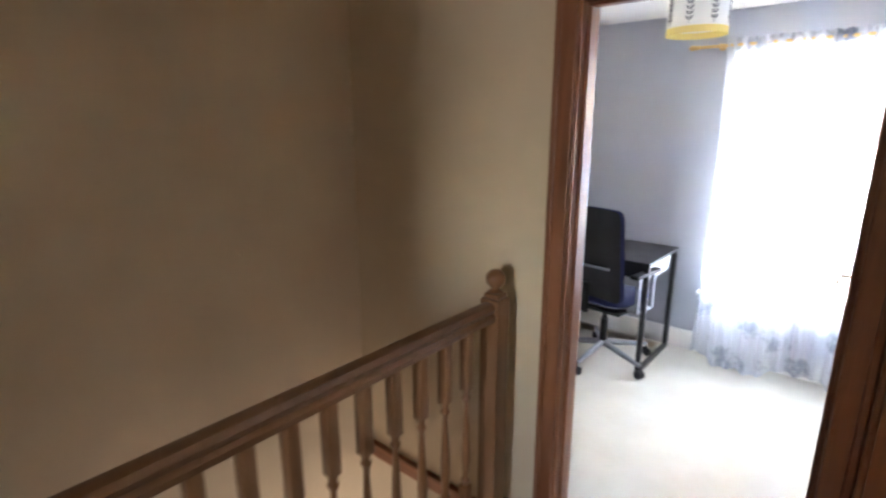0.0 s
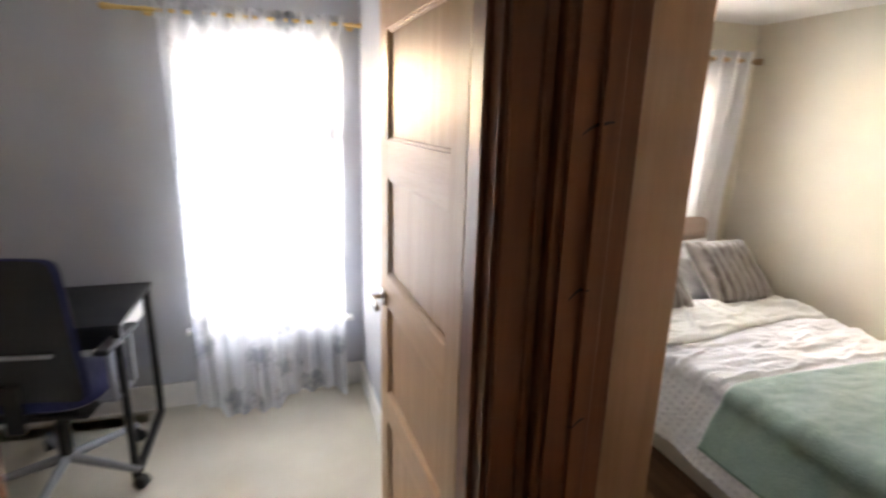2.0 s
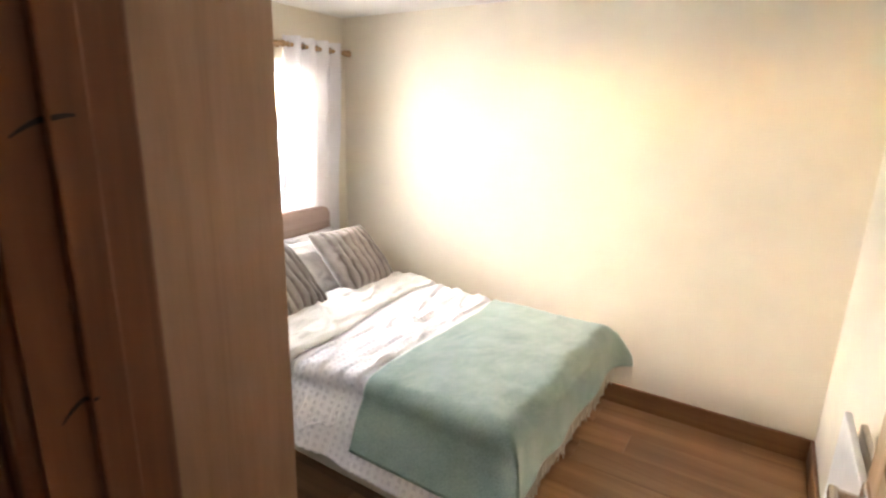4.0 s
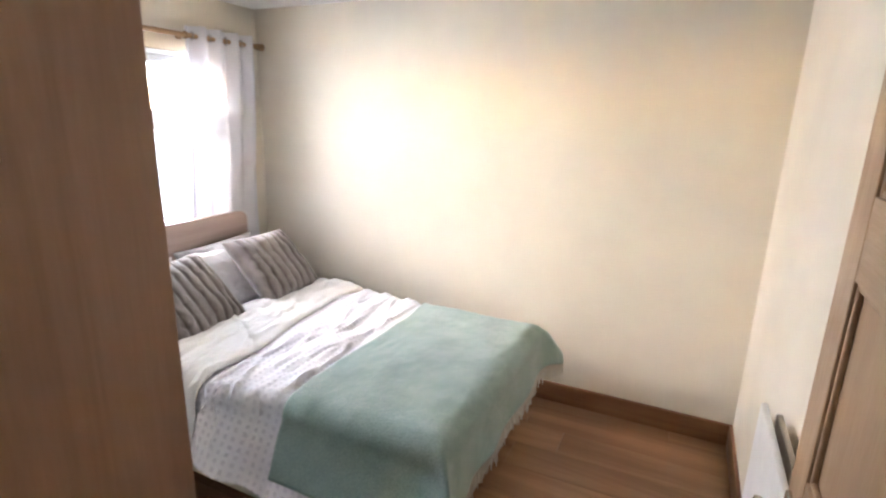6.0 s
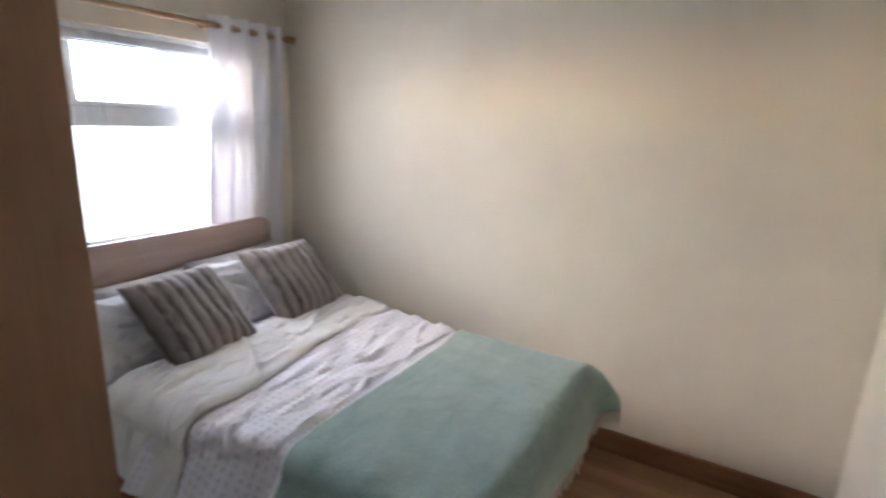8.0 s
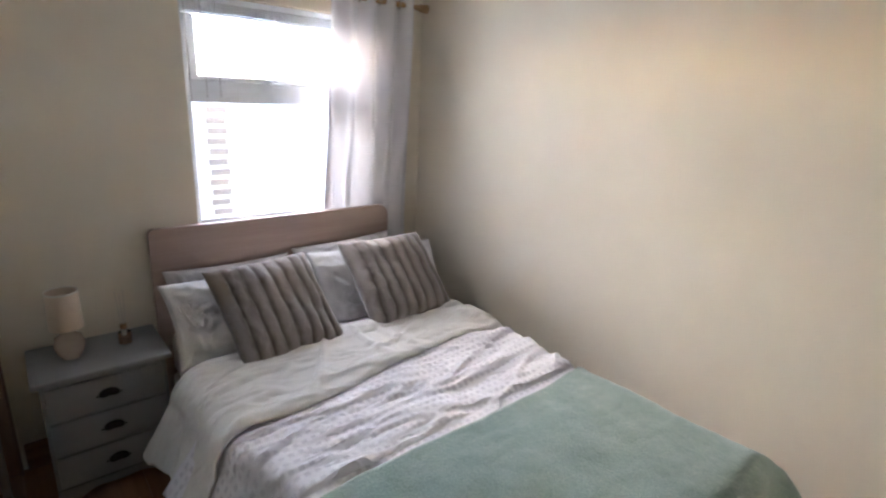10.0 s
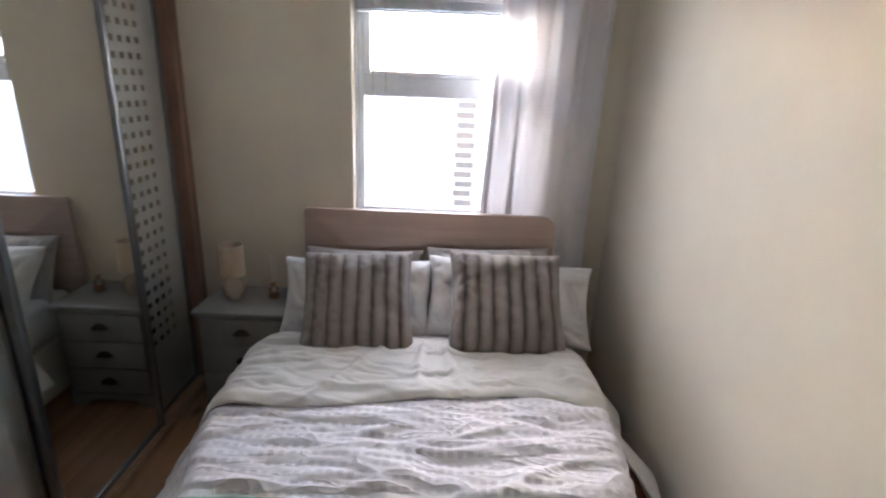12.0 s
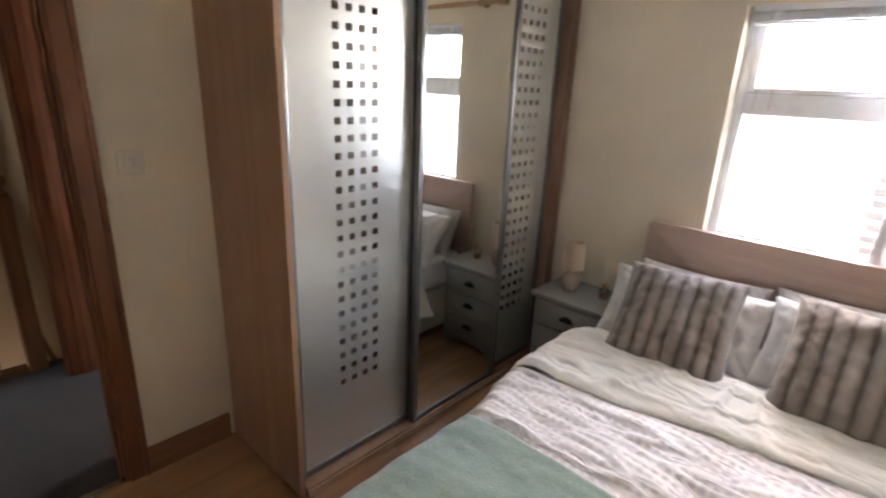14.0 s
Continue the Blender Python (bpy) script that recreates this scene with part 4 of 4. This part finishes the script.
bm = sheet(200, 100, duvet_fold)
bm.transform(inv2)
part("turned_down_edge", bm, IVORY, duvet, "plain ivory reverse turned down", 180, 0.012)

throw = thing("throw_blanket", "sage green woollen throw with a cream fringe over the bed's foot", "blanket", pose(1.74, 1.6, 0.5))
inv3 = Matrix.Translation((-1.74, -1.6, -0.5))
THW = (X0 - 0.27, X1 + 0.15)


def throw_cloth(u, v):
    a = THW[0] + (THW[1] - THW[0]) * u
    b0 = 1.965 + 0.03 * u + 0.012 * math.sin(7 * u)
    b = b0 + (YF - 0.215 - b0) * v
    p = drape(a, b, 0.582, 0.70 if a < 1.74 else 0.40, 0.22, X0 - 0.022, X1 + 0.022, YF - 0.03, 0.085, 0.48)
    k = cover_relief(a, b) * 0.28 + 0.004 * wrinkle(a * 8, b * 8, 1.0)
    fold = 0.016 * math.sin(a * 17 + 1.2 * math.sin(a * 5)) * min(1, max(0, 0.50 - p.z) * 4)
    p += Vector((0, -fold, k if p.z > 0.45 else 0.2 * k))
    return p


bm = sheet(110, 80, throw_cloth)
bm.transform(inv3)
part("woven_cloth", bm, TEAL, throw, "soft brushed green wool", 180, 0.010)
rnd = random.Random(4)
for k in range(150):
    u = (k + 0.5) / 150
    p = throw_cloth(u, 1.0)
    q = p + Vector((rnd.uniform(-0.006, 0.006), rnd.uniform(-0.012, 0.004), -rnd.uniform(0.055, 0.085)))
    bm = rod(p + Vector((0, 0, 0.004)), q, 0.0036, 0.0022, 5)
    bm.transform(inv3)
    part("fringe_strand", bm, FRINGE, throw)


# ---- pillows ----
def pillow_mesh(w, h, t, seed, ribs=0, nu=46, nv=34):
    """A stuffed cushion in the x-z plane, bulging to both sides, with drawn-out corners and a seam."""
    bm = bmesh.new()
    lay = bm.loops.layers.uv.new("UVMap")
    for side in (-1, 1):
        g = []
        for i in range(nu + 1):
            row = []
            for j in range(nv + 1):
                a, b = 2 * i / nu - 1, 2 * j / nv - 1
                x = a * w / 2 * (1 - 0.07 * (1 - b * b) * abs(a) ** 3) * 1.0
                z = b * h / 2 * (1 - 0.07 * (1 - a * a) * abs(b) ** 3)
                d = t / 2 * ((1 - a ** 4) * (1 - b ** 4)) ** 0.55
                edge = (1 - a ** 8) * (1 - b ** 8)
                d += edge * 0.016 * wrinkle(a * 2 + seed, b * 2, seed + side * 7, 3)
                if not ribs:
                    d -= edge * 0.016 * max(0, 0.22 - abs(wrinkle(a * 3.2 + b + seed, b * 1.3, seed + side, 2))) / 0.22
                if ribs:
                    d += edge * 0.012 * (abs(math.sin(math.pi * (ribs * i / nu + 0.15 * wrinkle(i / nu * 3, b * 1.5, seed, 2)))) ** 0.7 - 0.6)
                    d += edge * 0.012 * max(0, -a - 0.35) * wrinkle(a * 7, b * 6, seed + 3, 3) * 2
                row.append(bm.verts.new((x, side * max(0.0, d), z)))
            g.append(row)
        for i in range(nu):
            for j in range(nv):
                f = bm.faces.new((g[i][j], g[i + 1][j], g[i + 1][j + 1], g[i][j + 1]))
                for lp, (p, q) in zip(f.loops, ((i, j), (i + 1, j), (i + 1, j + 1), (i, j + 1))):
                    lp[lay].uv = (p / nu, q / nv)
    bmesh.ops.remove_doubles(bm, verts=bm.verts, dist=0.0003)
    return bm


def pillow(name, label, w, h, t, seed, m, mat, ribs=0):
    ob = mesh_object(name, pillow_mesh(w, h, t, seed, ribs, 120 if ribs else 60, 60 if ribs else 44), mat, 180)
    ob.matrix_world = m
    return tagged(ob, label, "cushion" if ribs else "pillow", "cushions on the bed" if ribs else "pillows on the bed")


pillow("pillow", "pale grey pillow against the headboard", 0.56, 0.34, 0.12, 1.0, pose(1.43, 3.25, 0.652, -22, 0, 0), GREY_COTTON)
pillow("pillow", "pale grey pillow against the headboard", 0.58, 0.34, 0.12, 2.0, pose(2.02, 3.25, 0.680, -22, -2, 0), GREY_COTTON)
pillow("pillow", "white cotton pillow propped up on the bed", 0.67, 0.36, 0.16, 3.0, pose(1.435, 3.07, 0.655, -34, 0, 2), COTTON)
pillow("pillow", "white cotton pillow propped up on the bed", 0.74, 0.37, 0.16, 4.0, pose(2.10, 3.07, 0.665, -34, 2, -2), COTTON)
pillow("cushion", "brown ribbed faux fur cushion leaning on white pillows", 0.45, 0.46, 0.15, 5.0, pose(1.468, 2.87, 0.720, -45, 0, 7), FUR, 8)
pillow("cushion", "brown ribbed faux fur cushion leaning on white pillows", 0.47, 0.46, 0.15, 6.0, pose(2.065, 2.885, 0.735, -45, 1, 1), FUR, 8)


# ---- bedside ----
def nightstand():
    n = thing("bedside_cabinet", "grey painted bedside cabinet with three drawers", "bedside cabinet", pose(0.887, 3.27, 0))
    part("carcass", block(-0.205, -0.145, 0.07, 0.205, 0.165, 0.512, 0.002), GREY_PAINT, n)
    part("top", block(-0.227, -0.17, 0.512, 0.227, 0.168, 0.538, 0.008), GREY_PAINT, n, "", 40)
    bm = bmesh.new()
    outline = [(-0.205, 0.0), (-0.205, 0.07), (0.205, 0.07), (0.205, 0.0), (0.14, 0.0)] + [(0.14 - 0.28 * k / 12, 0.012 + 0.03 * math.sin(math.pi * k / 12) + 0.008 * math.sin(3 * math.pi * k / 12)) for k in range(13)] + [(-0.14, 0.0)]
    fc = bm.faces.new([bm.verts.new((x, -0.152, z)) for x, z in outline])
    ex = bmesh.ops.extrude_face_region(bm, geom=[fc])
    bmesh.ops.translate(bm, vec=(0, 0.018, 0), verts=[v for v in ex["geom"] if isinstance(v, bmesh.types.BMVert)])
    part("plinth", bm, GREY_PAINT, n, "scalloped plinth")
    for x in (-0.195, 0.177):
        part("foot", block(x, -0.134, 0.0, x + 0.018, 0.165, 0.07), GREY_PAINT, n)
    for k in range(3):
        z = 0.080 + k * 0.143
        d = part("drawer", block(-0.192, -0.163, z, 0.192, -0.147, z + 0.134, 0.006), GREY_PAINT, n, "", 40)
        zc = z + 0.070
        bm = bmesh.new()
        rows = []
        for i in range(9):
            p = math.pi * i / 8
            rows.append([bm.verts.new((0.036 * math.cos(p) * math.cos(q) ** 0.5, -0.164 - 0.020 * math.sin(q), zc - 0.008 + 0.026 * math.sin(p) * math.cos(q))) for q in (0, 0.4, 0.8, 1.15, 1.45)])
        for a, b in zip(rows, rows[1:]):
            for c in range(4):
                bm.faces.new((a[c], b[c], b[c + 1], a[c + 1]))
        box(bm, -0.042, -0.1515, zc - 0.012, 0.042, -0.1635, zc - 0.006)
        part("cup_handle", bm, IRON, d, "dark iron cup handle", 60, 0.002)


nightstand()


def bedside_lamp():
    l = thing("table_lamp", "small table lamp with oatmeal drum shade and glass ball base", "lamp", pose(0.80, 3.275, 0.538))
    part("base", lathe([(0.0, 0.0), (0.030, 0.0), (0.032, 0.006), (0.045, 0.025), (0.052, 0.055), (0.045, 0.085), (0.022, 0.105), (0.014, 0.112), (0.0, 0.112)], 28), painted("crackled_taupe_glaze", (0.40, 0.33, 0.27), 0.12), l, "rounded taupe glazed base", 60)
    part("stem", rod((0, 0, 0.11), (0, 0, 0.20), 0.006, None, 12), CHROME, l, "", 40)
    part("shade", lathe([(0.056, 0.125), (0.052, 0.268), (0.050, 0.268), (0.054, 0.125), (0.056, 0.125)], 36), SHADE, l, "oatmeal linen drum shade", 60)
    part("shade_ring", lathe([(0.0515, 0.266), (0.0535, 0.266), (0.0535, 0.272), (0.0515, 0.272), (0.0515, 0.266)], 36), FRINGE, l, "", 60)
    part("bulb", lathe([(0.0, 0.245), (0.014, 0.235), (0.020, 0.215), (0.013, 0.195), (0.010, 0.18), (0.0, 0.18)], 18), PAPER, l, "", 60)


bedside_lamp()


def diffuser():
    d = thing("reed_diffuser", "small glass reed diffuser on the bedside cabinet", "diffuser", pose(0.985, 3.29, 0.538))
    part("bottle", lathe([(0.0, 0.0), (0.022, 0.0), (0.024, 0.004), (0.024, 0.05), (0.012, 0.06), (0.010, 0.068), (0.0, 0.068)], 20), GLASS, d, "", 60)
    part("liquid", lathe([(0.0, 0.003), (0.020, 0.003), (0.020, 0.035), (0.0, 0.035)], 20), painted("pale_amber_oil", (0.42, 0.29, 0.20), 0.15), d, "", 60)
    part("collar", lathe([(0.0, 0.066), (0.013, 0.066), (0.013, 0.086), (0.0, 0.086)], 20), POLE, d, "wooden collar", 60)
    for k in range(3):
        a = 0.6 + k * 2.0
        part("reed", rod((0.003 * math.cos(a), 0.003 * math.sin(a), 0.02), (0.018 * math.cos(a), 0.018 * math.sin(a), 0.225), 0.0022, None, 6), FRINGE, d)


diffuser()


# ---- fittings ----
def light_switch():
    s = thing("light_switch", "white double light switch on the cream wall", "light switch", pose(0.0, 1.455, 1.275))
    part("plate", block(0.0, -0.044, -0.043, 0.008, 0.044, 0.043, 0.003), SWITCH, s)
    for y in (-0.017, 0.017):
        part("rocker", block(0.008, y - 0.011, -0.016, 0.012, y + 0.011, 0.016, 0.002), SWITCH, s)


light_switch()


def heater():
    h = thing("panel_heater", "slim white panel heater on the wall", "heater", pose(1.26, 0.35, 0.20))
    part("front_panel", block(-0.30, 0.062, 0.0, 0.30, 0.082, 0.595, 0.006), WHITE_PAINT, h, "", 40)
    part("back_panel", block(-0.285, 0.022, 0.02, 0.285, 0.040, 0.575, 0.004), SAND_PLASTIC, h, "sand-coloured back plate", 40)
    for x in (-0.2, 0.2):
        part("bracket", block(x - 0.015, 0.0, 0.1, x + 0.015, 0.064, 0.5), SAND_PLASTIC, h)


heater()

# ---- outside the bedroom window ----
structure("ground", block(-60, -60, -3.0, 60, 60, -2.74), painted("worn_asphalt", (0.06, 0.06, 0.058), 0.9))


def neighbour_wall():
    """The end of the next house: white render with a strip of bare brick."""
    h = thing("neighbour_house", "white rendered wall with a strip of bare brick", "house", pose(1.93, 5.0, -2.74))
    part("rendered_wall", block(-4.2, 0.0, 0.0, 4.2, 0.22, 4.32, 0.01), plaster("white_render", (0.80, 0.79, 0.77), 0.9), h)
    brick = painted("weathered_brick", (0.21, 0.18, 0.16), 0.9, 0.0, 0.2)
    bm = block(-0.070, -0.012, -0.024, 0.070, 0.0, 0.024, 0.004)
    first = part("brick", bm, brick, h)
    first.location = (0.0, 0.0, 0.0375)
    for k in range(1, 57):
        ob = new("brick", first.data)
        ob.parent = h
        ob.location = (0.012 * (k % 2), 0.0, 0.0375 + k * 0.075)


neighbour_wall()

# ---- bedroom floor, board by board ----
floor = structure("floor", block(0, 0.35, -0.2, 2.61, FRONT, -0.010), LAMINATE)
W = 0.193
rb = random.Random(11)
for i in range(14):
    xa, xb = i * W, min((i + 1) * W, 2.61)
    y = 0.35 - rb.uniform(0.1, 1.1)
    while y < FRONT:
        y1 = y + 1.20
        ya, yb = max(y, 0.35), min(y1, FRONT)
        if yb - ya > 0.02:
            part("plank", block(xa + 0.0006, ya + 0.0006, -0.010, xb - 0.0006, yb - 0.0006, 0.0, 0.0012), LAMINATE, floor)
        y = y1
for ya, yb in ((0.505, 0.89), (0.89, 1.274)):
    part("plank", block(-0.012, ya, -0.010, 0.0, yb, 0.0), LAMINATE, floor)
